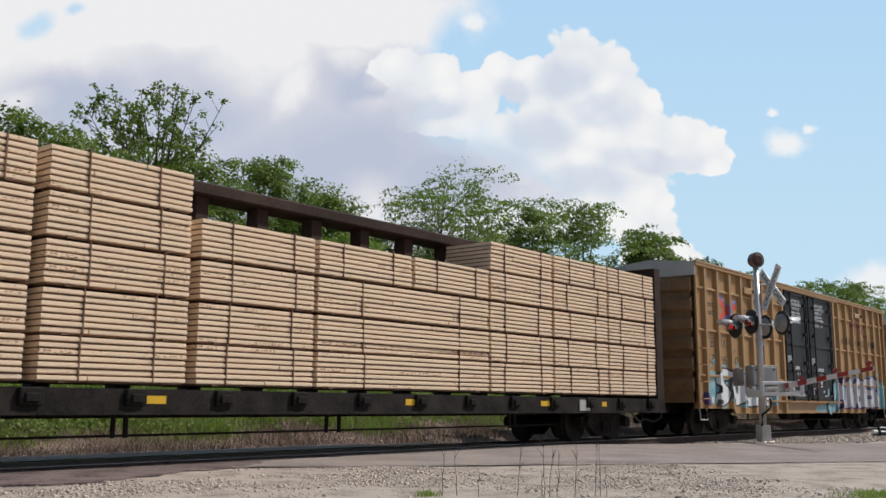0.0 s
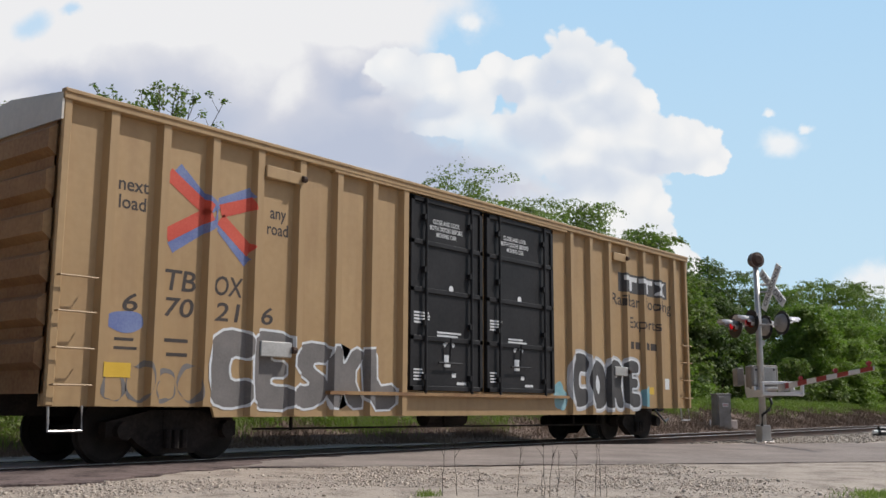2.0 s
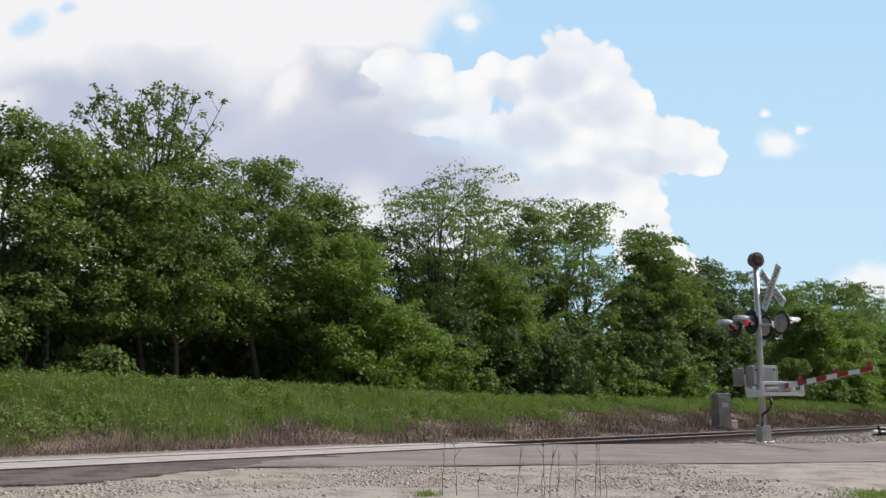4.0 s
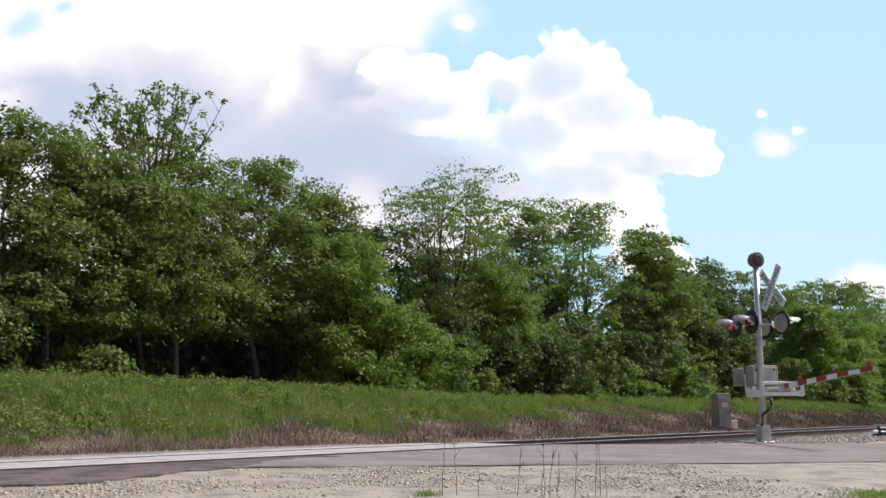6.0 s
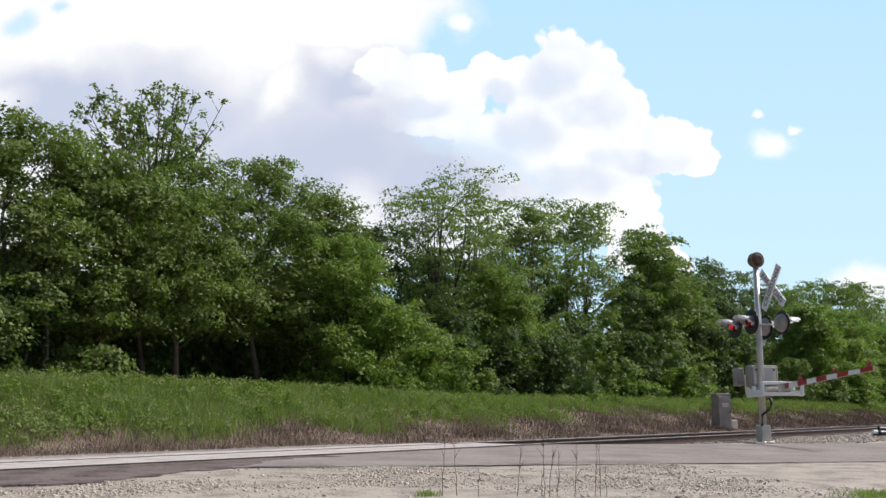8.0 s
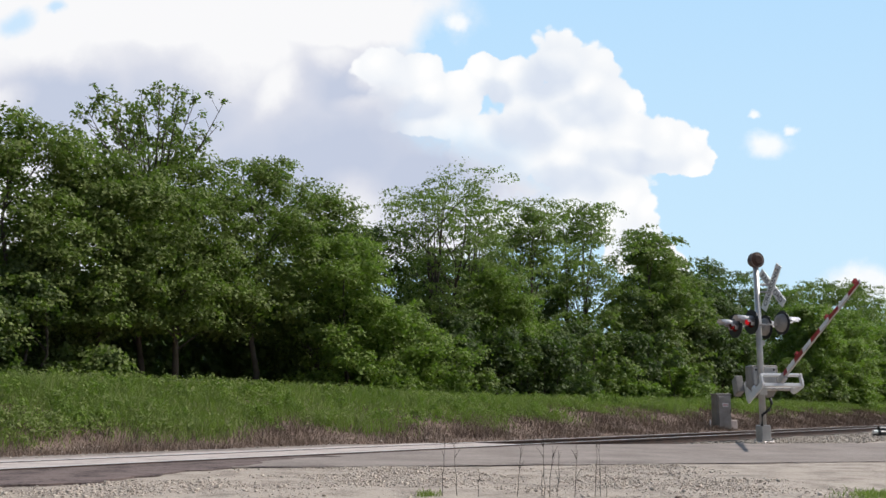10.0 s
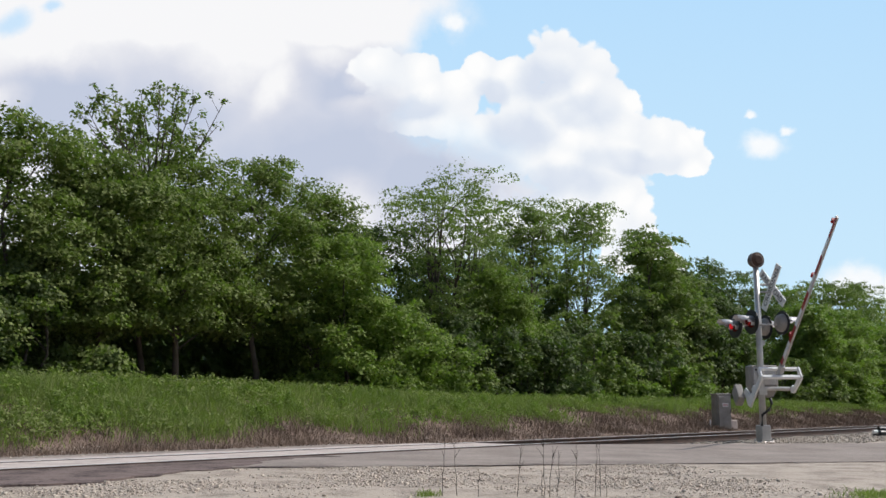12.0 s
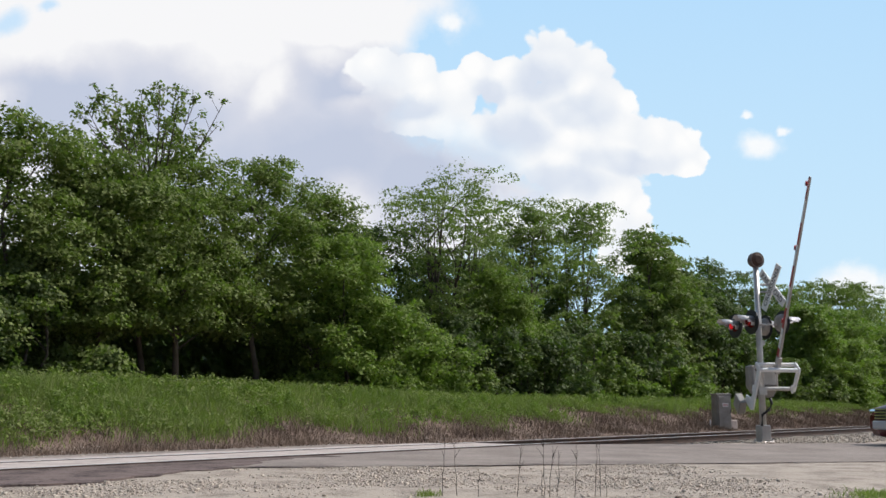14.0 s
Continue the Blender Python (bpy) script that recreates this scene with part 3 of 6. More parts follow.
def far_woods():
    """The wood's dark depth behind the front trees, its shade put into the leaf colour."""
    n = 3600
    x = rng.uniform(0, 150, n)
    y = rng.uniform(23, 30, n)
    z = ground_z(x, y) + rng.uniform(0, 1, n) ** 1.4 * (4.6 + 1.0 * ripple(x * 0.5, y))
    x2 = rng.uniform(4, 130, 2600)
    y2 = rng.uniform(16, 18.5, 2600)
    z2 = ground_z(x2, y2) + rng.uniform(0, 1, 2600) * 4.0
    x3 = rng.uniform(2, 140, 2400)
    y3 = rng.uniform(18.5, 23, 2400)
    z3 = ground_z(x3, y3) + rng.uniform(0, 1, 2400) * 3.0
    x, y, z = np.concatenate([x, x2, x3]), np.concatenate([y, y2, y3]), np.concatenate([z, z2, z3])
    me = leaves(np.stack([x, y, z], -1), 0.38, 18, 0.95, M["leaf_shaded"], "far_woods")
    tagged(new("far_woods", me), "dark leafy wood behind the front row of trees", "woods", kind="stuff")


far_woods()


# ---- grass on the bank ----
def blades(name, x, y, h, w, material, label):
    k = len(x)
    z = ground_z(x, y)
    a, b = rng.uniform(0, 2 * np.pi, k), rng.uniform(0, 2 * np.pi, k)
    bend = rng.uniform(0.1, 0.9, k) * h
    dx, dy = np.cos(a) * w, np.sin(a) * w
    p = np.stack([x, y, z - 0.02], -1)
    side = np.stack([dx, dy, 0 * x], -1)
    tip = np.stack([np.cos(b) * bend, np.sin(b) * bend, h], -1)
    mid = tip * np.array([0.35, 0.35, 0.6])
    v = np.stack([p - side, p + side, p + mid + side * 0.8, p + mid - side * 0.8, p + tip], 1).reshape(-1, 3)
    i = np.arange(k)[:, None] * 5
    f = np.concatenate([i + np.array([[0, 1, 2]]), i + np.array([[0, 2, 3]]), i + np.array([[3, 2, 4]])], 0)
    return tagged(new(name, soup(name, v, f, material)), label, "grass", kind="stuff")


def scatter(n, x0, x1, y0, y1, power=1.0):
    u = rng.random(n) ** power
    return x0 + (x1 - x0) * u, rng.uniform(y0, y1, n)


def make_grass():
    x, y = scatter(230000, 4, 105, 4.6, 11.5, 1.9)
    wave = ripple(x * 1.3, y * 1.3) + rng.normal(0, 0.5, len(x))
    keep = y - 4.6 + 0.9 * wave > 1.0 + 0.085 * np.clip(x - 12, 0, 24)
    x, y = x[keep], y[keep]
    h = rng.uniform(0.10, 0.36, len(x)) * (1 + 0.35 * ripple(x * 0.8, y) + 0.25 * ripple(x * 2.9, y * 3.1))
    blades("tall_grass", x, y, h, 0.005 + 0.00017 * x, M["grass"], "tall green summer grass covering the bank")
    x, y = scatter(170000, 4, 105, 3.9, 8.5, 1.9)
    wave = ripple(x * 1.1 + 3, y * 1.3) + rng.normal(0, 0.6, len(x))
    keep = y - 4.4 + 0.9 * wave < 1.7 + 0.085 * np.clip(x - 12, 0, 24)
    x, y = x[keep], y[keep]
    blades("dry_grass", x, y, rng.uniform(0.04, 0.15, len(x)) * (1.25 + 0.6 * ripple(x * 1.9, y * 2.3)), 0.0035 + 0.00014 * x, M["dry"], "dead brown grass and stalks at the foot of the bank")

    # broad-leaved weeds among the grass
    x, y = scatter(9000, 5, 90, 4.8, 11.0, 1.7)
    keep = (ripple(x * 1.7 + 1, y * 1.4) + rng.normal(0, 0.4, len(x)) > 0.1) & (y > 5.2 + 0.07 * np.clip(x - 12, 0, 24))
    x, y = x[keep], y[keep]
    cx, cy = scatter(520, 5, 80, 5.2, 11.2, 1.5)
    ok = cy > 5.6 + 0.09 * np.clip(cx - 12, 0, 24)
    cx, cy = np.repeat(cx[ok], 42), np.repeat(cy[ok], 42)
    wide = np.repeat(rng.uniform(0.14, 0.36, ok.sum()), 42)
    px_, py_ = cx + rng.normal(0, 1, len(cx)) * wide, cy + rng.normal(0, 1, len(cx)) * wide
    rise = np.maximum(0, 1.3 - np.hypot(px_ - cx, py_ - cy) / wide) * np.repeat(rng.uniform(0.1, 0.42, ok.sum()), 42)
    hump = leaves(np.stack([px_, py_, ground_z(px_, py_) + 0.05 + rise * rng.uniform(0.5, 1, len(cx))], -1), 0.06, 9, 0.10, M["leaf_bright"], "weed_clumps", 0.8)
    tagged(new("weed_clumps", hump), "rounded clumps of green weeds on the bank", "weeds", kind="stuff")
    me = leaves(np.stack([x, y, ground_z(x, y) + rng.uniform(0.02, 0.30, len(x))], -1), 0.055, 30, 0.19, M["grass"], "weeds", 0.8)
    tagged(new("bank_weeds", me), "low broad-leaved weeds among the grass", "weeds", kind="stuff")


make_grass()


# ---- the train ----
def wheelset_mesh():
    bm = bmesh.new()
    prof = [(0.0, 0.10), (0.0, 0.40), (0.02, 0.457), (0.10, 0.462), (0.115, 0.49), (0.135, 0.49), (0.135, 0.40), (0.09, 0.36), (0.09, 0.16), (0.12, 0.10)]
    for sgn in (1, -1):
        ring = []
        for k in range(28):
            a = 2 * math.pi * k / 28
            ring.append([bm.verts.new((r * math.cos(a), sgn * (-0.80 + y), r * math.sin(a))) for y, r in prof])
        for k in range(28):
            for j in range(len(prof) - 1):
                bm.faces.new((ring[k][j], ring[k][j + 1], ring[(k + 1) % 28][j + 1], ring[(k + 1) % 28][j]))
    tube(bm, [(0, -1.0, 0), (0, 1.0, 0)], 0.09, sides=12)
    return mesh_of("wheelset", bm, M["wheel"])


def side_frame_mesh():
    """Cast truck frame: arched side frames with springs, bearing caps and a bolster."""
    bm = bmesh.new()
    for s in (-1, 1):
        y0, y1 = s * 1.0 - 0.09, s * 1.0 + 0.09
        prism(bm, [(-1.12, 0.36), (-0.70, 0.36), (-0.62, 0.28), (-0.35, 0.12), (0.35, 0.12), (0.62, 0.28), (0.70, 0.36), (1.12, 0.36), (1.12, 0.58), (0.75, 0.66), (0.42, 0.74), (-0.42, 0.74), (-0.75, 0.66), (-1.12, 0.58)], y0, y1)
        for x in (-0.89, 0.89):
            tube(bm, [(x, s * 1.06, 0.457), (x, s * 1.22, 0.457)], 0.13, sides=10)
        for x in (-0.14, 0.0, 0.14):
            tube(bm, [(x, s * 1.13, 0.2), (x, s * 1.13, 0.46)], 0.055, sides=8)
    box(bm, -0.2, 0.2, -1.1, 1.1, 0.44, 0.70)
    return mesh_of("truck_frame", bm, M["under"])


WHEELS = []
WHEELSET, FRAME = wheelset_mesh(), side_frame_mesh()


def truck(car, x):
    t = part("truck", FRAME, None, car, "black cast steel truck", pose(x, 1.525, 0))
    for dx in (-0.89, 0.89):
        w = part("wheelset", WHEELSET, None, t, at=pose(dx, 0, 0.457))
        WHEELS.append((w, dx))


def coupler(car, x, s):
    bm = bmesh.new()
    box(bm, min(x, x + s * 0.75), max(x, x + s * 0.75), 1.43, 1.63, 0.76, 0.94)
    box(bm, min(x + s * 0.7, x + s * 1.07), max(x + s * 0.7, x + s * 1.07), 1.36, 1.70, 0.70, 1.0)
    bevel(bm, 0.03)
    part("coupler", bm, M["under"], car)
    bm = bmesh.new()
    tube(bm, [(x, 1.1, 0.75), (x + s * 0.3, 1.05, 0.52), (x + s * 0.6, 1.1, 0.42), (x + s * 1.0, 1.2, 0.5)], 0.03, sides=6)
    part("brake_hose", bm, M["black"], car)


L_CAR, DOOR0, DOORM, DOOR1 = 18.7, 6.98, 9.31, 11.92
ROOF, SILL = 4.945, 0.79
DEEP = 0.11


def boxcar(paint, ribs, ledges, label):
    car = thing("boxcar", Matrix(), label, "boxcar", "cars of the freight train")
    # side sheets, with the deeper sill between the trucks
    outline = [(0, SILL), (2.68, SILL), (2.74, 0.64), (15.68, 0.64), (15.74, SILL), (L_CAR, SILL), (L_CAR, 4.86), (0, 4.86)]
    for y0, y1, nm in ((DEEP, DEEP + 0.05, "side_wall"), (2.89, 2.94, "side_wall")):
        bm = bmesh.new()
        prism(bm, outline, y0, y1)
        part(nm, bm, paint, car)
    floor_bm = bmesh.new()
    box(floor_bm, 0.1, L_CAR - 0.1, DEEP + 0.06, 2.88, 0.98, 1.10)
    box(floor_bm, -0.1, L_CAR + 0.1, 1.25, 1.80, 0.66, 0.98)
    part("underframe", floor_bm, M["under"], car)
    # vertical ribs
    rib = bmesh.new()
    prism(rib, [(-0.11, DEEP), (-0.065, 0.0), (0.065, 0.0), (0.11, DEEP)], 0, 1)
    bmesh.ops.transform(rib, matrix=Matrix(((1, 0, 0, 0), (0, 0, 1, 0), (0, 1, 0, 0), (0, 0, 0, 1))), verts=rib.verts)
    rib_me = mesh_of("rib", rib, paint)
    for x in ribs:
        z0 = 0.66 if 2.8 < x < 15.6 else SILL + 0.01
        part("rib", rib_me, None, car, at=pose(x, 0.0, z0) @ Matrix.Diagonal((1, 1, 4.80 - z0, 1)))
    bm = bmesh.new()
    box(bm, 0.0, 0.13, 0.0, DEEP + 0.04, SILL, 4.85)
    bevel(bm, 0.02)
    post = mesh_of("corner_post", bm, paint)
    part("corner_post", post, None, car)
    part("corner_post", post, None, car, at=pose(L_CAR - 0.13, 0, 0))
    # horizontal ledges
    for z in ledges:
        for x0, x1 in ((0.13, DOOR0 - 0.15), (DOOR1 + 0.15, L_CAR - 0.13)):
            bm = bmesh.new()
            box(bm, x0, x1, 0.045, DEEP, z - 0.035, z + 0.035)
            bevel(bm, 0.015)
            part("ledge", bm, paint, car)
    # eave rail, roof and its cross ribs
    bm = bmesh.new()
    box(bm, -0.02, L_CAR + 0.02, -0.03, DEEP + 0.05, 4.80, 4.90)
    box(bm, -0.02, L_CAR + 0.02, -0.05, 0.06, 4.885, ROOF)
    bevel(bm, 0.012)
    part("eave_rail", bm, paint, car)
    bm = bmesh.new()
    prism(bm, [(0, 4.86), (0, 4.90), (1.45, 5.06), (2.95, 4.90), (2.95, 4.86)], 0, L_CAR)
    bmesh.ops.transform(bm, matrix=Matrix(((0, 1, 0, 0), (1, 0, 0, 0), (0, 0, 1, 0), (0, 0, 0, 1))), verts=bm.verts)
    part("roof", bm, M["roofpale"], car)
    # corrugated ends
    for x0, s in ((0.0, -1), (L_CAR, 1)):
        bm = bmesh.new()
        box(bm, min(x0, x0 - s * 0.08), max(x0, x0 - s * 0.08), 0.05, 2.90, 0.95, 4.86)
        part("end_wall", bm, M["tandirty"], car)
        for k in range(6):
            z = 1.25 + 0.56 * k
            bm = bmesh.new()
            prism(bm, [(0, z), (s * 0.12, z + 0.09), (s * 0.12, z + 0.34), (0, z + 0.42)], 0.12, 2.83)
            bmesh.ops.translate(bm, verts=bm.verts, vec=(x0, 0, 0))
            part("end_corrugation", bm, M["tandirty"], car)
        bm = bmesh.new()
        box(bm, min(x0, x0 + s * 0.03), max(x0, x0 + s * 0.03), 0.0, 2.95, 4.52, 4.88)
        part("end_fascia", bm, M["roofpale"], car, "pale unpainted steel fascia")
        coupler(car, x0 + s * 0.02, s)
        truck(car, 2.28 if s < 0 else L_CAR - 2.28)
    # plug doors
    for x0, x1 in ((DOOR0, DOORM - 0.03), (DOORM + 0.03, DOOR1)):
        bm = bmesh.new()
        box(bm, x0 + 0.04, x1 - 0.04, 0.055, DEEP + 0.02, 1.10, 4.74)
        door = part("door", bm, M["blackdoor"], car, "black plug door with raised ribs and locking rods")
        frame_bm = bmesh.new()
        for z in (1.10, 2.02, 2.92, 3.82, 4.64):
            box(frame_bm, x0 + 0.04, x1 - 0.04, 0.02, 0.055, z, z + 0.09)
        for x in (x0 + 0.04, x1 - 0.14):
            box(frame_bm, x, x + 0.10, 0.02, 0.055, 1.10, 4.74)
        bevel(frame_bm, 0.008)
        part("door_frame", frame_bm, M["blackdoor"], door)
        for x in (x0 + 0.45, x1 - 0.45):
            rod = bmesh.new()
            tube(rod, [(x, -0.01, 1.05), (x, -0.01, 4.72)], 0.028, sides=8)
            for z in (1.3, 2.3, 3.3, 4.3):
                box(rod, x - 0.07, x + 0.07, -0.03, 0.05, z, z + 0.10)
            part("lock_rod", rod, M["blackdoor"], door)
        hb = bmesh.new()
        tube(hb, [(x0 + 0.8, -0.03, 1.62), (x0 + 1.5, -0.03, 1.62)], 0.02, sides=6)
        tube(hb, [(x0 + 1.15, -0.01, 1.62), (x0 + 1.15, -0.05, 2.1)], 0.022, sides=6)
        part("door_handle", hb, M["blackdoor"], door)
    for z, h in ((1.0, 0.06), (4.76, 0.05)):
        bm = bmesh.new()
        box(bm, DOOR0 - 2.0, DOOR1 + 0.5, -0.02, DEEP, z, z + h)
        part("door_track", bm, M["tandirty"] if z < 2 else paint, car)
    # hoppers and pipes under the floor
    bm = bmesh.new()
    tube(bm, [(3.8, 0.5, 0.45), (15.0, 0.5, 0.40)], 0.02, sides=6)
    for x in (4.6, 8.6, 13.4):
        tube(bm, [(x, 0.5, 0.42), (x, 0.5, 0.95)], 0.03, sides=6)
    part("brake_rod", bm, M["under"], car)
    bm = bmesh.new()
    tube(bm, [(8.2, 0.7, 0.60), (9.4, 0.7, 0.60)], 0.17, sides=14)
    part("air_reservoir", bm, M["under"], car)
    # ladders and steps at the corners
    for x0 in (0.05, L_CAR - 0.60):
        for z in (1.06, 1.53, 2.0, 2.46):
            bm = bmesh.new()
            tube(bm, [(x0, -0.02, z), (x0, -0.09, z), (x0 + 0.54, -0.09, z), (x0 + 0.54, -0.02, z)], 0.014, sides=6)
            part("grab_iron", bm, paint, car)
        bm = bmesh.new()
        tube(bm, [(x0 + 0.03, 0.05, 0.80), (x0 + 0.03, 0.02, 0.48), (x0 + 0.50, 0.02, 0.48), (x0 + 0.50, 0.05, 0.80)], 0.018, sides=6)
        part("sill_step", bm, M["galv"], car)
    return car


RIBS_2 = [0.77, 1.62, 2.50, 3.38, 4.27, 5.14, 6.02, 6.86, 12.66, 13.53, 14.42, 15.29, 16.20, 17.09, 17.95]
RIBS_1 = [0.68, 1.54, 2.43, 3.30, 4.15, 5.02, 5.87, 6.74, 12.05, 12.67, 13.58, 14.46, 15.34, 16.26, 17.20, 18.02]
car_1 = boxcar(M["tan1"], RIBS_1, (1.71, 3.0, 4.2), "deep tan steel boxcar with black double doors and graffiti")
car_2 = boxcar(M["tan2"], RIBS_2, (), "pale tan ribbed steel boxcar with black double doors and graffiti")


def lumber_car():
    """Centre-beam flat car: x = 0 at its right-hand end, running back to -24."""
    car = thing("lumber_car", Matrix(), "dark centre-beam flat car carrying lumber", "flat car", "cars of the freight train")
    bm = bmesh.new()
    box(bm, -23.9, -0.05, 0.165, 2.885, 0.96, 1.03)
    for nm, rects in (("side_sill", ((-23.9, -0.05, 0.02, 0.16, 0.68, 1.03),)), ("side_sill", ((-23.9, -0.05, 2.89, 3.03, 0.68, 1.03),)), ("sill_flange", ((-23.9, -0.05, -0.02, 0.017, 0.68, 0.73),)), ("centre_sill", ((-23.9, 0.1, 1.25, 1.80, 0.62, 0.955),))):
        part(nm, shapes(nm, M["under"], rects), None, car)
    part("deck", bm, M["under"], car, "dark steel deck and side sill")
    me = shapes("stake_pocket", M["under"], [(-0.16, 0.16, -0.05, 0.04, 0.80, 1.03), (-0.10, 0.10, -0.09, 0.0, 0.84, 0.96)], 0.015)
    for k in range(16):
        part("stake_pocket", me, None, car, at=pose(-0.9 - 1.5 * k, 0, 0))
    bm = bmesh.new()
    box(bm, -23.7, -0.3, 1.22, 1.83, 4.22, 4.44)
    bevel(bm, 0.03)
    part("top_chord", bm, M["beam"], car, "rusty brown steel top beam")
    post = shapes("beam_post", M["beam"], [(-0.13, 0.13, 1.38, 1.67, 1.03, 4.28)], 0.01)
    for k in range(18):
        part("beam_post", post, None, car, at=pose(-0.9 - 1.3 * k, 0, 0))
    for x in (-0.42, -23.8):
        bm = bmesh.new()
        prism(bm, [(x, 1.03), (x + 0.36, 1.03), (x + 0.30, 4.42), (x, 4.42)], 0.03, 3.0)
        part("end_bulkhead", bm, M["beam"], car, "dark steel end bulkhead")
    plate = shapes("reflector", mat("yellow_reflector", (0.62, 0.36, 0.015), (0.7, 0.42, 0.02), 0.3, 0.4), [(-0.23, 0.23, 0.014, 0.022, 0.83, 0.94)])
    for k, x in enumerate((-3.2, -5.7, -10.1, -15.6, -17.9, -19.5)):
        part("reflector", plate, None, car, "yellow reflector strip", pose(x, 0, 0) @ Matrix.Diagonal((0.45 if k in (0, 4) else 0.9, 1, 1, 1)))
    part("notice_plate", shapes("notice_plate", M["galv"], [(-4.35, -3.9, -0.01, 0.015, 0.72, 0.98)]), None, car, "grey notice plate")
    truck(car, -2.45)
    truck(car, -21.5)
    coupler(car, 0.0, 1)
    coupler(car, -23.9, -1)
    bm = bmesh.new()
    tube(bm, [(-4.5, 0.5, 0.42), (-19.5, 0.5, 0.38)], 0.02, sides=6)
    for x in (-6.2, -6.4, -11.5, -11.8, -15.7, -15.9):
        tube(bm, [(x, 0.5, 0.36), (x, 0.5, 0.9)], 0.035, sides=6)
    part("brake_rod", bm, M["under"], car)
    return car


TIERS = [1.09, 1.70, 2.33, 2.96, 3.58, 4.20]


BOARD_H = (0.62 - 0.035) / 7


def board_mesh():
    bm = bmesh.new()
    box(bm, 0.0, 1.0, 0.0, 1.2, 0.0, BOARD_H - 0.023)
    bmesh.ops.bevel(bm, geom=[e for e in bm.edges if abs(e.verts[0].co.x - e.verts[1].co.x) > 0.5], offset=0.011, segments=2, affect="EDGES")
    return mesh_of("board", bm, M["wood"])


BOARD = board_mesh()


def make_lumber(car):
    out = []
    edges = [-21.85, -19.43, -17.0, -14.56, -12.12, -9.73, -7.34, -4.90, -2.46]
    for row in range(5):
        k = 0
        while k < 8:
            if row == 4 and 2 <= k <= 4:
                k += 1
                continue
            # some bundles are twice as long
            span = 2 if (row, k) in ((0, 3), (1, 3), (2, 3)) else 1
            x0, x1 = edges[k] + (0.095 if k in (1, 2) else 0.045), edges[min(k + span, 8)] - (0.095 if k + span in (1, 2) else 0.045)
            b = thing("lumber_bundle", pose(x0, 0.02 + random.uniform(0, 0.02), TIERS[row]), "strapped bundle of fresh sawn pine boards", "lumber", "bundles of lumber on the flat car")
            ln = x1 - x0
            for layer in range(7):
                cuts = [0.0, ln] if layer % 3 else [0.0, ln * random.uniform(0.25, 0.75), ln]
                for u, v in zip(cuts, cuts[1:]):
                    at = pose(u + random.uniform(0, 0.01), random.uniform(0, 0.022), 0.03 + BOARD_H * layer, 0, 0, random.uniform(-0.15, 0.15))
                    part("board", BOARD, None, b, at=at @ Matrix.Diagonal((v - u - 0.008, 1, 1, 1)))
            # two bearers, plus a dark core that imitates shade between the boards
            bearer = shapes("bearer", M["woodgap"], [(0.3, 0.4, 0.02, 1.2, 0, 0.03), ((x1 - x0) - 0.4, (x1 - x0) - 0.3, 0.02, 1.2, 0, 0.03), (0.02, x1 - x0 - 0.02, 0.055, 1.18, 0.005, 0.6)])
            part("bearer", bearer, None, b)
            for sx in (0.24, 0.78):
                bm = bmesh.new()
                xs = (x1 - x0) * sx + random.uniform(-0.1, 0.1)
                box(bm, xs - 0.009, xs + 0.009, -0.004, 1.21, 0.025, 0.623)
                part("strap", bm, M["woodgap"], b)
            out.append((b, x0, b.location.y, b.location.z))
            k += span
    return out


flat = lumber_car()
LUMBER = make_lumber(flat)
LUMBER_OFFSET = -2.02



# ---- paint and lettering on the cars ----
PAINT = dict(
    navy=mat("lettering_black", (0.035, 0.026, 0.022), (0.06, 0.045, 0.04), 0.3, 0.6),
    doorwhite=mat("stencil_white", (0.55, 0.55, 0.55), (0.72, 0.72, 0.72), 0.3, 0.6),
    red=mat("emblem_red", (0.50, 0.055, 0.03), (0.60, 0.10, 0.06), 0.5, 0.6),
    blue=mat("emblem_blue", (0.10, 0.13, 0.32), (0.20, 0.25, 0.42), 0.5, 0.6),
    faded=mat("emblem_faded_maroon", (0.17, 0.05, 0.045), (0.26, 0.11, 0.07), 0.4, 0.7),
    silver=mat("spray_silver", (0.42, 0.42, 0.44), (0.56, 0.56, 0.58), 0.7, 0.45),
    spraywhite=mat("spray_white", (0.56, 0.58, 0.60), (0.74, 0.75, 0.76), 0.5, 0.6),
    aqua=mat("spray_turquoise", (0.10, 0.30, 0.36), (0.28, 0.44, 0.48), 0.6, 0.6),
    purple=mat("spray_purple", (0.055, 0.03, 0.11), (0.11, 0.06, 0.17), 0.5, 0.6),
    charcoal=mat("spray_charcoal", (0.045, 0.042, 0.042), (0.085, 0.08, 0.08), 0.5, 0.6),
    grey=mat("spray_grey", (0.13, 0.12, 0.115), (0.20, 0.18, 0.17), 0.5, 0.6),
    yellow=mat("decal_yellow", (0.60, 0.37, 0.03), (0.68, 0.44, 0.05), 0.3, 0.5),
    orange=mat("tag_red", (0.55, 0.07, 0.03), (0.6, 0.1, 0.05), 0.3, 0.5),
)


def relief(ribs, x):
    for r in ribs:
        d = abs(x - r)
        if d < 0.11:
            return 0.0 if d <= 0.0651 else DEEP * (d - 0.065) / 0.045
    return DEEP


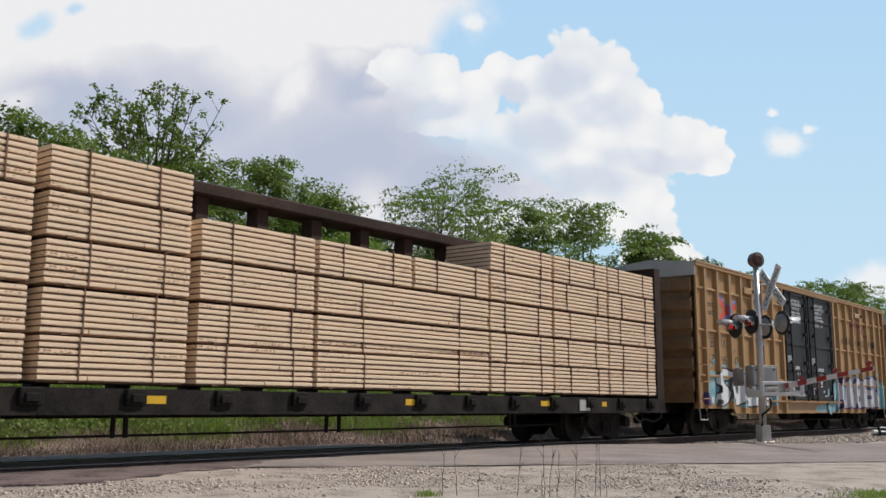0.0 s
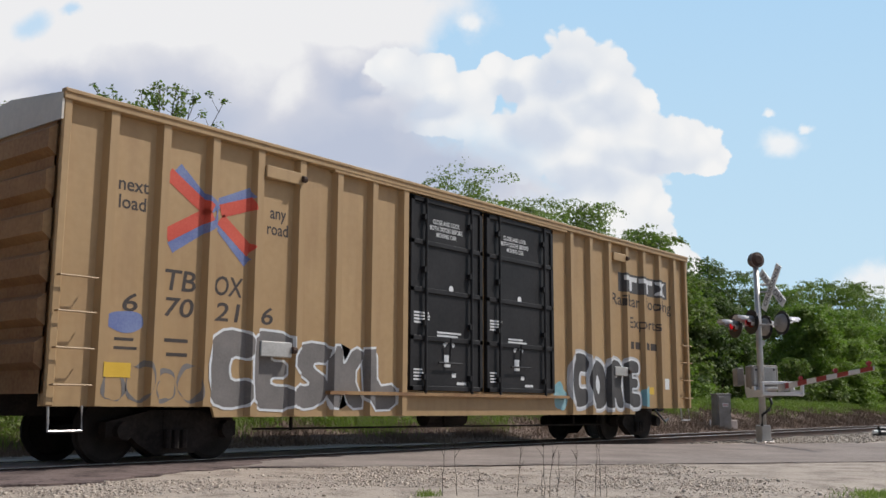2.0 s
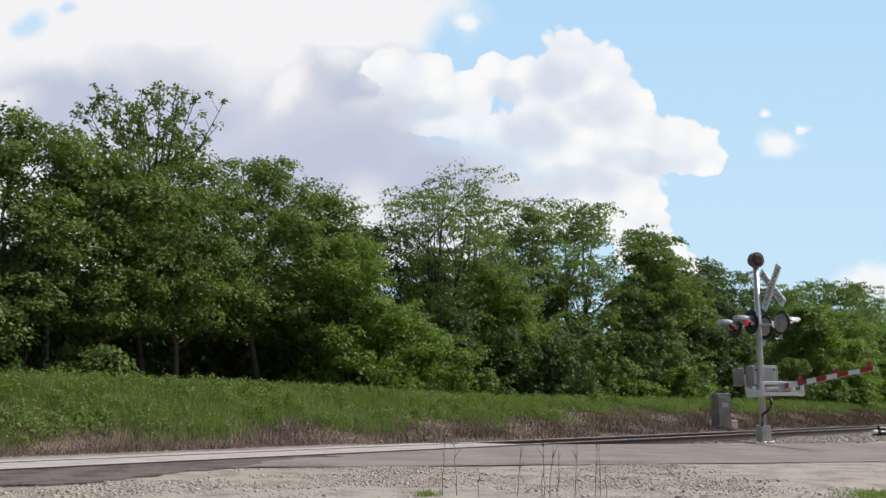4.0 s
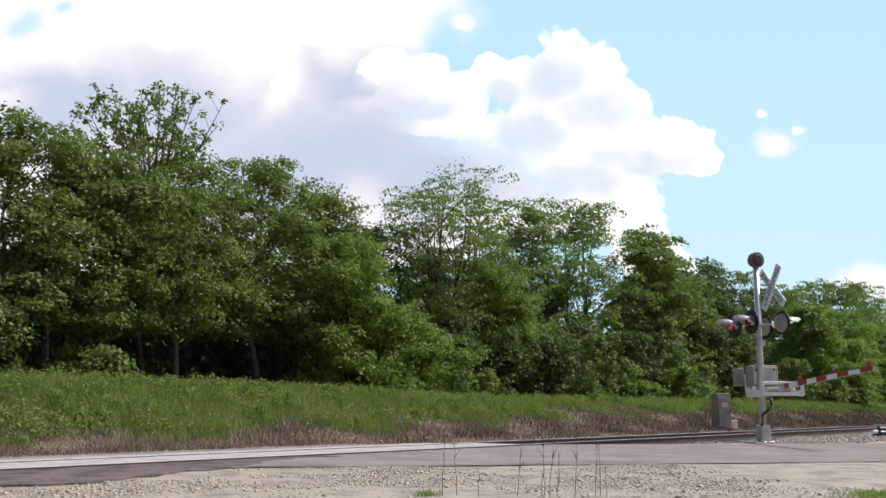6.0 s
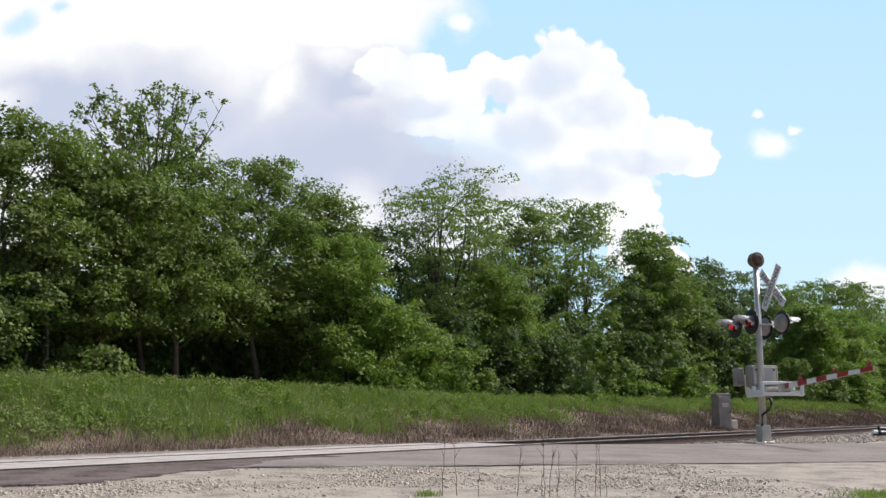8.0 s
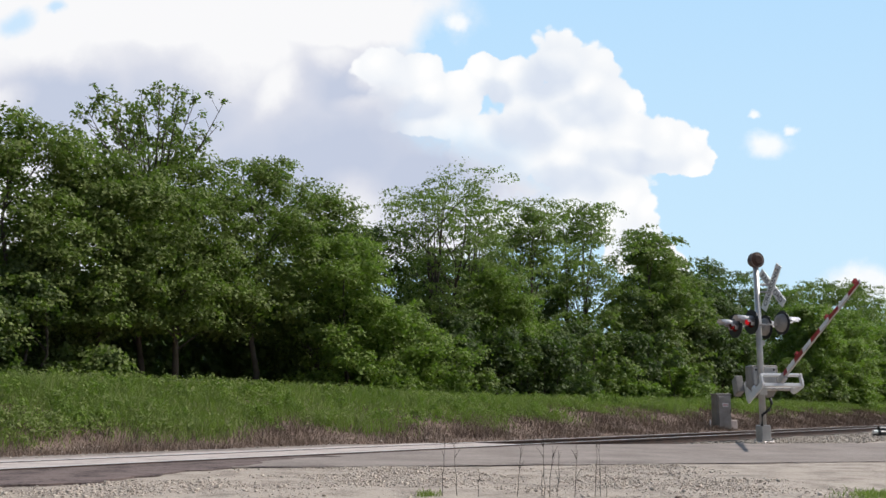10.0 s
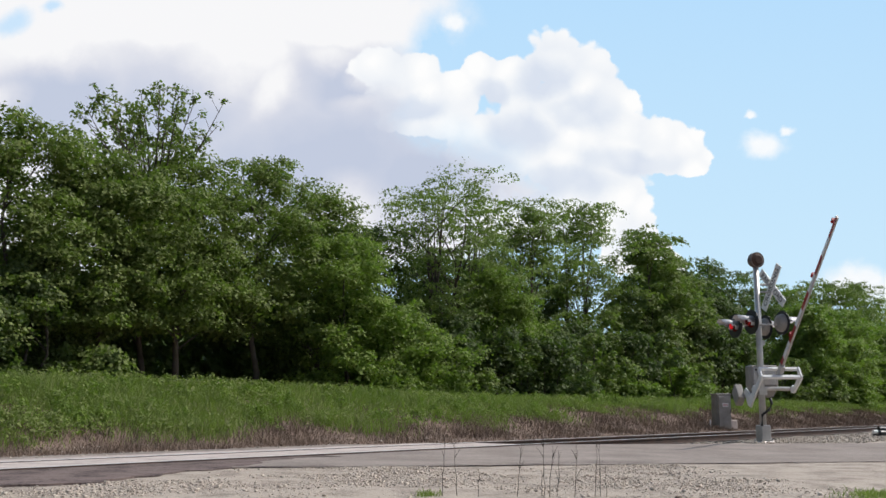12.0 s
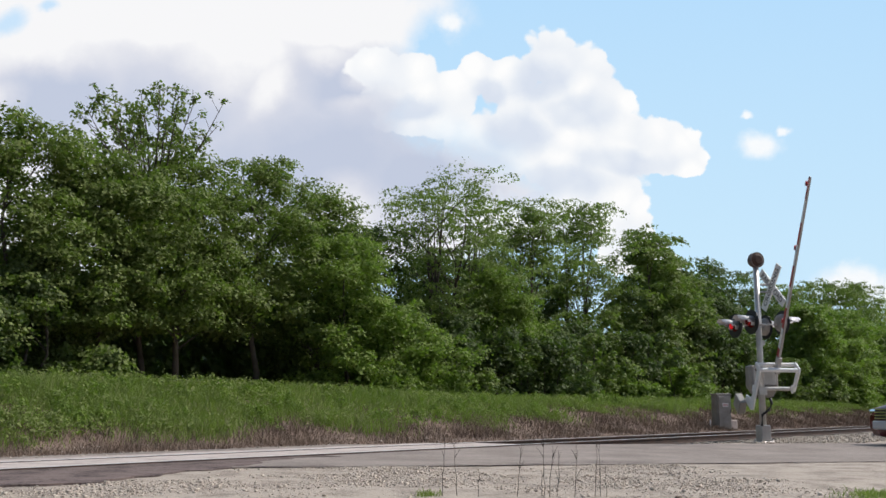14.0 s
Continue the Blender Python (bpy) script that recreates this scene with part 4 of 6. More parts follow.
def decal(name, bm, material, car, ribs, lift=0.003, flat=None, label=""):
    """Paint that follows the ribbed side: the flat (x, z) shape is cut at every rib's edges and laid on the sheet."""
    bm.normal_update()
    bmesh.ops.triangulate(bm, faces=bm.faces[:], ngon_method="EAR_CLIP")
    if flat is None:
        xs = [v.co.x for v in bm.verts]
        for r in ribs:
            for d in (-0.11, -0.065, 0.065, 0.11):
                if min(xs) < r + d < max(xs):
                    bmesh.ops.bisect_plane(bm, geom=bm.verts[:] + bm.edges[:] + bm.faces[:], plane_co=(r + d, 0, 0), plane_no=(1, 0, 0))
    for v in bm.verts:
        v.co.y = (relief(ribs, v.co.x) if flat is None else flat) - lift
    for f in bm.faces:
        f.normal_update()
        if f.normal.y > 0:
            f.normal_flip()
    me = bpy.data.meshes.new(name)
    bm.to_mesh(me)
    bm.free()
    me.materials.append(material)
    return part(name, me, None, car, label)


def letters(text, x0, x1, z0, z1, spacing=1.0, bold=0.012, shear=0.0):
    """A bmesh of the built-in font, fitted to the rectangle."""
    cu = bpy.data.curves.new("text", "FONT")
    cu.body, cu.align_x, cu.space_line, cu.offset, cu.resolution_u, cu.space_character, cu.shear = text, "CENTER", 0.95, bold, 3, spacing, shear
    ob = bpy.data.objects.new("text", cu)
    me = bpy.data.meshes.new_from_object(ob)
    bpy.data.objects.remove(ob)
    bm = bmesh.new()
    bm.from_mesh(me)
    bpy.data.meshes.remove(me)
    xs, ys = [v.co.x for v in bm.verts], [v.co.y for v in bm.verts]
    for v in bm.verts:
        v.co = (x0 + (v.co.x - min(xs)) / (max(xs) - min(xs)) * (x1 - x0), 0, z0 + (v.co.y - min(ys)) / (max(ys) - min(ys)) * (z1 - z0))
    return bm


def islands(bm):
    """One bmesh for each connected piece."""
    left, out = set(bm.faces), []
    while left:
        group, todo = [], [left.pop()]
        while todo:
            f = todo.pop()
            group.append(f)
            for e in f.edges:
                for q in e.link_faces:
                    if q in left:
                        left.remove(q)
                        todo.append(q)
        one, new_of = bmesh.new(), {}
        for f in group:
            one.faces.new([new_of.setdefault(v, None) or new_of.update({v: one.verts.new(v.co)}) or new_of[v] for v in f.verts])
        out.append(one)
    bm.free()
    return out


def lettering(car, ribs, *args, **keys):
    for one in islands(letters(*args, **keys)):
        decal("letter", one, PAINT["navy"], car, ribs)


def poly(*outlines):
    bm = bmesh.new()
    for o in outlines:
        bm.faces.new([bm.verts.new((x, 0, z)) for x, z in o])
    return bm


def bars(rects):
    return poly(*[[(x0, z0), (x1, z0), (x1, z1), (x0, z1)] for x0, x1, z0, z1 in rects])


def blob(x0, x1, z0, z1, r, power=3.5, wob=0.05, slant=0.0, n=30):
    """A fat rounded spray-can shape."""
    ph = [r.uniform(0, 6.28) for _ in range(3)]
    out = []
    for k in range(n):
        a = 2 * math.pi * k / n
        c, s = math.cos(a), math.sin(a)
        q = (abs(c) ** power + abs(s) ** power) ** (-1 / power)
        q *= 1 + wob * (math.sin(2 * a + ph[0]) + 0.7 * math.sin(3 * a + ph[1]) + 0.5 * math.sin(5 * a + ph[2]))
        z = (z0 + z1) / 2 + q * s * (z1 - z0) / 2
        out.append(((x0 + x1) / 2 + q * c * (x1 - x0) / 2 + slant * (z - (z0 + z1) / 2), z))
    return out


GLYPHS = {
    "S": ([(0.98, 0.97), (0.35, 1.0), (0.05, 0.82), (0.05, 0.58), (0.5, 0.42), (0.46, 0.33), (0.08, 0.36), (0.0, 0.06), (0.5, 0.0), (0.95, 0.15), (0.98, 0.45), (0.55, 0.62), (0.60, 0.71), (0.95, 0.70)], []),
    "O": ([(0.5, 1.0), (0.9, 0.86), (1.0, 0.5), (0.92, 0.1), (0.5, 0.0), (0.1, 0.1), (0.0, 0.5), (0.1, 0.88)], [[(0.5, 0.72), (0.64, 0.5), (0.52, 0.26), (0.38, 0.48)]]),
    "L": ([(0.0, 1.0), (0.45, 1.03), (0.42, 0.38), (1.0, 0.44), (0.96, 0.02), (0.05, 0.0)], []),
    "E": ([(0.05, 1.0), (0.95, 0.98), (0.95, 0.73), (0.48, 0.73), (0.48, 0.61), (0.86, 0.61), (0.86, 0.42), (0.48, 0.42), (0.48, 0.30), (1.0, 0.29), (0.98, 0.0), (0.05, 0.02), (0.0, 0.5)], []),
    "K": ([(0.0, 0.98), (0.4, 1.0), (0.4, 0.64), (0.7, 1.0), (1.04, 0.9), (0.68, 0.53), (1.06, 0.02), (0.64, 0.0), (0.4, 0.34), (0.38, 0.0), (0.0, 0.02)], []),
    "A": ([(0.22, 0.92), (0.5, 1.04), (0.76, 0.92), (1.05, 0.0), (0.7, 0.0), (0.62, 0.24), (0.38, 0.24), (0.3, 0.0), (-0.05, 0.0)], [[(0.42, 0.42), (0.60, 0.42), (0.51, 0.72)]]),
    "B": ([(0.0, 0.95), (0.45, 1.05), (0.92, 0.84), (0.78, 0.54), (1.0, 0.32), (0.9, 0.04), (0.6, 0.0), (0.0, 0.0)], [[(0.34, 0.62), (0.64, 0.62), (0.6, 0.78), (0.34, 0.78)], [(0.34, 0.2), (0.66, 0.2), (0.66, 0.40), (0.34, 0.40)]]),
    "C": ([(0.95, 0.95), (0.4, 1.0), (0.08, 0.85), (0.0, 0.45), (0.15, 0.08), (0.5, 0.0), (0.98, 0.06), (0.95, 0.36), (0.55, 0.33), (0.48, 0.5), (0.55, 0.67), (0.95, 0.63)], []),
    "R": ([(0.0, 1.0), (0.65, 1.0), (0.95, 0.8), (0.8, 0.52), (1.05, 0.0), (0.65, 0.0), (0.45, 0.34), (0.38, 0.0), (0.0, 0.0)], [[(0.36, 0.62), (0.62, 0.62), (0.58, 0.78), (0.36, 0.78)]]),
}


def rounded(pts, times):
    for _ in range(times):
        out = []
        for k in range(len(pts)):
            (ax, az), (bx, bz) = pts[k], pts[(k + 1) % len(pts)]
            out += [(0.78 * ax + 0.22 * bx, 0.78 * az + 0.22 * bz), (0.22 * ax + 0.78 * bx, 0.22 * az + 0.78 * bz)]
        pts = out
    return pts


def swollen(pts, w):
    """The outline moved outwards by w."""
    area = sum(a[0] * b[1] - b[0] * a[1] for a, b in zip(pts, pts[1:] + pts[:1]))
    s = w if area > 0 else -w
    out = []
    for k in range(len(pts)):
        p, q, r = Vector(pts[k - 1]), Vector(pts[k]), Vector(pts[(k + 1) % len(pts)])
        d0, d1 = (q - p).normalized(), (r - q).normalized()
        m = Vector((d0.y + d1.y, -d0.x - d1.x))
        m = m.normalized() * s / max(0.5, m.length / 2)
        out.append((q.x + m.x, q.y + m.y))
    return out


def graffiti(car, ribs, x0, x1, z0, z1, word, fill, line, back, seed, edge=0.05, fall=0.0, smoothness=1, cut=None, halo=None, glints=True):
    """A sprayed word: cloud, halo, outline, fill, dark counters and glints, laid one over the other."""
    r = random.Random(seed)
    n = len(word)
    w = (x1 - x0) / n
    if back:
        for k in range(n + 3):
            cx = x0 + (x1 - x0) * (k - 0.2) / (n + 1.4)
            decal("paint_cloud", poly(blob(cx - w * 0.5, cx + w * 0.5, z0 + r.uniform(-0.02, 0.12), z1 - r.uniform(0.0, 0.25), r, 2.2, 0.10)), back, car, ribs, 0.002 + 0.0003 * k)
        for k in range(26):
            cx, cz, q = r.uniform(x0 - 0.3, x1 + 0.2), z1 + r.uniform(-0.16, 0.20), r.uniform(0.02, 0.08)
            decal("paint_dot", poly(blob(cx - q, cx + q, cz - q, cz + q, r, 2.0, 0.05, n=12)), back, car, ribs, 0.0042)
    for k, ch in enumerate(word):
        outer, holes = GLYPHS[ch]
        a, b = x0 + w * k - 0.02 * w, x0 + w * (k + 1) + 0.03 * w
        lo, hi = z0 + r.uniform(0.0, 0.06), z1 - r.uniform(0.0, 0.10) - fall * k
        sl = r.uniform(-0.10, 0.10)
        put = lambda pts: [(a + (b - a) * u + sl * (v - 0.5), lo + (hi - lo) * v) for u, v in pts]
        shape = rounded(put(outer), smoothness)
        step = 0.0005 * (k % 2)
        if halo:
            decal("paint_halo", poly(swollen(shape, edge * 2.1)), halo, car, ribs, 0.0055 + step)
        decal("paint_outline", poly(swollen(shape, edge)), line, car, ribs, 0.0068 + step)
        decal("paint_figure", poly(shape), fill, car, ribs, 0.0081 + step)
        for h in holes:
            decal("paint_counter", poly(rounded(put(h), 1)), cut or line, car, ribs, 0.0095)
        if glints:
            decal("paint_glint", poly(put([(0.10, 0.62), (0.14, 0.62), (0.15, 0.84), (0.30, 0.93), (0.28, 0.955), (0.12, 0.88)])), PAINT["spraywhite"], car, ribs, 0.0105)
            decal("paint_shade", poly(put([(0.10, 0.05), (0.34, 0.05), (0.32, 0.16), (0.12, 0.18)])), cut or line, car, ribs, 0.0105)


def star(x, z, q):
    return [(x + q * (1 if k % 2 == 0 else 0.42) * math.sin(k * math.pi / 5), z + q * (1 if k % 2 == 0 else 0.42) * math.cos(k * math.pi / 5)) for k in range(10)]


def emblem(car, ribs, x0, x1, z0, z1, arrow=True):
    """The crossed red and blue chevrons."""
    cx, cz, w, h = (x0 + x1) / 2, (z0 + z1) / 2, x1 - x0, z1 - z0
    def bar(ax, az, bx, bz, t):
        d = Vector((bx - ax, 0, bz - az)).normalized()
        o = Vector((-d.z, 0, d.x)) * t
        return [(ax - o.x, az - o.z), (bx - o.x, bz - o.z), (bx + o.x, bz + o.z), (ax + o.x, az + o.z)]
    t = 0.055 * w
    decal("emblem_blue", poly(bar(x0 + 0.1 * w, z1, cx + 0.02 * w, cz + 0.05 * h, t), bar(x1, z1 - 0.12 * h, cx + 0.08 * w, cz + 0.14 * h, t), bar(x0 + 0.05 * w, z0, cx + 0.02 * w, cz - 0.1 * h, t), bar(x1 - 0.03 * w, z0 - 0.05 * h, cx + 0.1 * w, cz - 0.12 * h, t)), PAINT["blue"], car, ribs, 0.003)
    decal("emblem_centre", poly([(cx - 0.02 * w, cz + 0.2 * h), (cx + 0.07 * w, cz + 0.1 * h), (cx + 0.09 * w, cz), (cx + 0.06 * w, cz - 0.12 * h), (cx - 0.02 * w, cz - 0.22 * h), (cx + 0.02 * w, cz)]), PAINT["blue"], car, ribs, 0.006)
    decal("emblem_red", poly(bar(x0, z1 - 0.1 * h, cx - 0.03 * w, cz + 0.03 * h, t * 1.2), bar(x1 + 0.02 * w, z1 - 0.26 * h, cx + 0.12 * w, cz + 0.06 * h, t * 1.2), bar(x0, z0 + 0.14 * h, cx - 0.03 * w, cz - 0.01 * h, t * 1.2), bar(x1, z0 + 0.1 * h, cx + 0.12 * w, cz - 0.04 * h, t * 1.2)), PAINT["red"], car, ribs, 0.0045)


def signal_box(car, x0, x1, z0, z1, paint):
    bm = bmesh.new()
    box(bm, x0, x1, -0.035, 0.06, z0, z1)
    bevel(bm, 0.012)
    b = part("placard_board", bm, paint, car)
    bm = bmesh.new()
    tube(bm, [(x1 - 0.02, -0.05, (z0 + z1) / 2), (x1 + 0.06, -0.05, (z0 + z1) / 2)], 0.055, sides=8)
    part("placard_clip", bm, M["rust"], b)


def door_marks(car, x, seed, spanish):
    """Stencils and tags on one door; x: its left edge."""
    r = random.Random(seed)
    y = 0.055
    if spanish:
        decal("door_notice", letters("CLOSE AND LOCK\nBOTH DOORS BEFORE\nMOVING CAR", x + 0.62, x + 1.72, 4.16, 4.52), PAINT["doorwhite"], car, (), 0.003, y)
        decal("door_notice", letters("CIERRE Y PONGA\nEL SEGURO EN AMBAS\nPUERTAS ANTES DE\nMOVER EL CARRO", x + 0.62, x + 1.72, 3.70, 4.10), PAINT["doorwhite"], car, (), 0.003, y)
    else:
        decal("door_notice", letters("CLOSE AND LOCK\nBOTH DOORS BEFORE\nMOVING CAR", x + 0.62, x + 1.62, 4.02, 4.36), PAINT["doorwhite"], car, (), 0.003, y)
    small = []
    for k in range(4):
        z = 2.52 - 0.06 * k
        small.append((x + 0.16, x + 0.16 + r.uniform(0.35, 0.5), z, z + 0.035))
        small.append((x + 0.16, x + 0.16 + r.uniform(0.15, 0.3), z - 1.05, z - 1.02))
    for k in range(3):
        small.append((x + 0.85, x + 0.85 + r.uniform(0.4, 0.75), 2.18 - 0.06 * k, 2.215 - 0.06 * k))
    for q in small:
        decal("stencil_bar", bars([q]), PAINT["doorwhite"], car, (), 0.003, y)
    decal("lock_tag", bars([(x + 1.06, x + 1.25, 1.55, 1.78)]), PAINT["spraywhite"], car, (), 0.004, y)
    decal("lock_tag", bars([(x + 1.30, x + 1.42, 1.36, 1.44), (x + 1.45, x + 1.75, 1.22, 1.27)]), PAINT["doorwhite"], car, (), 0.004, y)
    decal("arrow_mark", poly([(x + 1.02, 1.98), (x + 1.14, 2.06), (x + 1.18, 2.02), (x + 1.08, 1.92)], [(x + 1.40, 1.98), (x + 1.28, 2.06), (x + 1.24, 2.02), (x + 1.34, 1.92)]), PAINT["doorwhite"], car, (), 0.004, y)
    if spanish:
        decal("red_tag", bars([(x + 0.62, x + 0.78, 1.52, 1.66)]), PAINT["orange"], car, (), 0.004, y)
    else:
        decal("round_mark", poly(blob(x + 1.20, x + 1.34, 2.98, 3.12, r, 2, 0, 0, 16)), PAINT["doorwhite"], car, (), 0.004, y)


def mark_car_1(car):
    R = RIBS_1
    lettering(car, R, "next\nload", 0.80, 1.40, 3.47, 3.86)
    lettering(car, R, "any\nroad", 3.44, 4.02, 3.44, 3.84)
    emblem(car, R, 1.68, 3.08, 3.22, 4.12)
    for s, a, b, z0, z1 in (("TB", 0.80, 1.36, 2.54, 2.82), ("OX", 1.64, 2.22, 2.54, 2.82), ("63", 0.80, 1.36, 2.06, 2.34), ("96", 1.66, 2.22, 2.06, 2.34), ("60", 2.54, 3.08, 2.06, 2.34)):
        lettering(car, R, s, a, b, z0, z1, shear=0.12)
    lettering(car, R, "RAILCAR POOLING EXPERTS", 12.93, 17.66, 3.24, 3.50, 1.05)
    decal("emblem_faded", poly([(14.35, 4.10), (15.35, 4.10), (15.35, 3.98), (15.05, 3.98), (15.05, 3.66), (14.90, 3.66), (14.90, 3.98), (14.72, 3.98), (14.72, 3.66), (14.55, 3.66), (14.55, 3.98), (14.35, 3.98)],
                                [(15.42, 4.10), (15.62, 4.10), (16.25, 3.66), (16.02, 3.66)], [(16.05, 4.10), (16.25, 4.10), (15.62, 3.66), (15.42, 3.66)]), PAINT["faded"], car, R)
    signal_box(car, 3.44, 4.12, 4.30, 4.50, M["tan1"])
    signal_box(car, 14.62, 15.30, 4.36, 4.54, M["tan2"])
    door_marks(car, DOOR0, 1, True)
    door_marks(car, DOORM, 2, True)
    graffiti(car, R, 1.35, 5.35, 0.84, 2.02, "SOLE", PAINT["spraywhite"], PAINT["charcoal"], PAINT["aqua"], 3, 0.055, smoothness=2)
    for x, z, q in ((1.12, 1.05, 0.16), (2.75, 1.12, 0.17), (4.45, 1.82, 0.13), (5.55, 1.55, 0.09)):
        decal("paint_star", poly(star(x, z, q)), PAINT["spraywhite"], car, R, 0.0125)
    decal("paint_smear", poly(blob(5.6, 6.3, 1.75, 2.15, random.Random(5), 2.0, 0.12)), PAINT["faded"], car, R, 0.0015)
    decal("paint_smear", poly(blob(0.45, 1.0, 0.86, 1.25, random.Random(7), 2.0, 0.12)), PAINT["purple"], car, R, 0.0015)
    graffiti(car, R, 12.10, 17.75, 0.82, 2.08, "KABEL", PAINT["silver"], PAINT["purple"], PAINT["aqua"], 8, 0.06, smoothness=1, cut=PAINT["charcoal"], glints=False)
    r = random.Random(4)
    for k in range(9):
        x, z, q = r.uniform(11.0, 11.8), r.uniform(0.8, 1.7), r.uniform(0.06, 0.2)
        decal("paint_dot", poly(blob(x - q, x + q, z - 1.5 * q, z + 1.5 * q, r, 2.0, 0.12, 0.3, 18)), PAINT["aqua"], car, (), 0.004 + 0.0005 * k, 0.02 if z > 1.3 else 0.055)
    decal("paint_smear", poly(blob(11.9, 12.35, 0.70, 1.85, r, 2.2, 0.12)), PAINT["aqua"], car, R, 0.0035)
    decal("paint_smear", poly(blob(10.0, 12.0, 0.67, 0.95, r, 2.5, 0.10)), PAINT["aqua"], car, R, 0.0035)
    decal("weight_marks", bars([(2.52, 2.80, 2.42, 2.45), (2.52, 2.9, 2.50, 2.53), (14.4, 14.8, 1.98, 2.02), (14.4, 14.9, 2.06, 2.1), (15.5, 15.9, 2.0, 2.04), (15.5, 15.8, 2.1, 2.14)]), PAINT["navy"], car, R)


def mark_car_2(car):
    R = RIBS_2
    lettering(car, R, "next\nload", 0.94, 1.42, 3.50, 3.92)
    lettering(car, R, "any\nroad", 3.62, 4.06, 3.50, 3.90)
    emblem(car, R, 1.74, 3.28, 3.05, 4.25)
    for s, a, b, z0, z1 in (("TB", 1.76, 2.30, 2.44, 2.74), ("OX", 2.64, 3.18, 2.44, 2.74), ("6", 1.10, 1.34, 2.08, 2.34), ("70", 1.78, 2.28, 2.06, 2.34), ("21", 2.66, 3.14, 2.06, 2.34), ("6", 3.56, 3.80, 2.06, 2.34)):
        lettering(car, R, s, a, b, z0, z1, shear=0.12)
    # dark emblem panel with three pale figures
    decal("emblem_panel", bars([(14.98, 17.62, 3.66, 4.14)]), PAINT["charcoal"], car, R, 0.003)
    decal("emblem_figures", poly([(15.2, 4.08), (15.95, 4.08), (15.95, 3.96), (15.68, 3.96), (15.68, 3.72), (15.45, 3.72), (15.45, 3.96), (15.2, 3.96)],
                                  [(16.05, 4.08), (16.80, 4.08), (16.80, 3.96), (16.55, 3.96), (16.55, 3.72), (16.30, 3.72), (16.30, 3.96), (16.05, 3.96)],
                                  [(16.9, 4.08), (17.1, 4.08), (17.5, 3.72), (17.3, 3.72)], [(17.3, 4.08), (17.5, 4.08), (17.1, 3.72), (16.9, 3.72)]), PAINT["doorwhite"], car, R, 0.005)
    lettering(car, R, "Railcar Pooling", 14.62, 17.84, 3.22, 3.60)
    lettering(car, R, "Experts", 15.50, 17.08, 2.70, 3.06)
    for a, b in ((15.4, 15.72), (15.80, 16.05), (16.2, 16.55), (16.62, 16.95)):
        decal("address_bar", bars([(a, b, 2.26, 2.44)]), PAINT["navy"], car, R)
    signal_box(car, 3.46, 4.22, 4.38, 4.58, M["tan2"])
    signal_box(car, 3.46, 4.10, 1.56, 1.80, M["galv"])
    signal_box(car, 14.54, 15.16, 4.38, 4.58, M["tan2"])
    signal_box(car, 14.50, 15.12, 1.56, 1.78, M["galv"])
    door_marks(car, DOOR0, 5, False)
    door_marks(car, DOORM, 6, False)
    graffiti(car, R, 2.55, 6.70, 0.74, 2.02, "CESKL", PAINT["grey"], PAINT["spraywhite"], None, 12, 0.04, 0.05, 1, glints=False)
    graffiti(car, R, 12.6, 15.95, 0.74, 2.06, "CORE", PAINT["charcoal"], PAINT["spraywhite"], None, 15, 0.045, 0.02, 2, halo=PAINT["silver"], glints=False)
    decal("paint_smear", poly(blob(11.95, 12.50, 0.72, 1.35, random.Random(9), 2.0, 0.12)), PAINT["aqua"], car, R, 0.0032)
    decal("paint_smear", poly(blob(16.0, 16.5, 0.84, 1.35, random.Random(2), 2.0, 0.13)), PAINT["aqua"], car, R, 0.0032)
    decal("paint_smear", poly(blob(0.82, 1.48, 1.80, 2.08, random.Random(6), 2.0, 0.07)), PAINT["blue"], car, R, 0.004)
    decal("yellow_notice", bars([(0.80, 1.28, 1.18, 1.38)]), PAINT["yellow"], car, R, 0.006)
    decal("yellow_notice", bars([(16.36, 16.72, 1.14, 1.32)]), PAINT["yellow"], car, R, 0.006)
    decal("white_notice", bars([(17.22, 17.62, 1.28, 1.56)]), PAINT["spraywhite"], car, R, 0.004)
    decal("weight_marks", bars([(1.0, 1.3, 1.68, 1.72), (1.0, 1.36, 1.56, 1.60), (1.80, 2.2, 1.70, 1.75), (1.84, 2.2, 1.50, 1.55)]), PAINT["navy"], car, R)
    r = random.Random(3)
    for k in range(4):
        x = 1.0 + 0.42 * k
        o, i = blob(x - 0.2, x + 0.2, 0.85, 1.3 + 0.1 * (k % 2), r, 2.4, 0.1), blob(x - 0.17, x + 0.17, 0.88, 1.26 + 0.1 * (k % 2), r, 2.4, 0.1)
        decal("scrawl", poly(*[[o[j], o[(j + 1) % 30], i[(j + 1) % 30], i[j]] for j in range(30)]), PAINT["grey"], car, R, 0.003)


mark_car_1(car_1)
mark_car_2(car_2)


# ---- crossing signal ----
MAST = (24.85, -2.10)
SIGNAL_TURN = -34.0


def glass_red(name, glow):
    m = mat(name, (0.10, 0.006, 0.008), (0.16, 0.01, 0.012), 0.2, 0.25)
    if glow:
        p = m.node_tree.nodes["Principled BSDF"]
        p.inputs["Emission Color"].default_value, p.inputs["Emission Strength"].default_value = (1.0, 0.02, 0.03, 1), 0.42
    return m


LENS_ON, LENS_OFF = glass_red("lens_lit", True), glass_red("lens_dark", False)
FLASHERS = []


def disc(bm, r, x, thick=0.012, sides=28):
    tube(bm, [(x, 0, 0), (x + thick, 0, 0)], r, sides=sides)


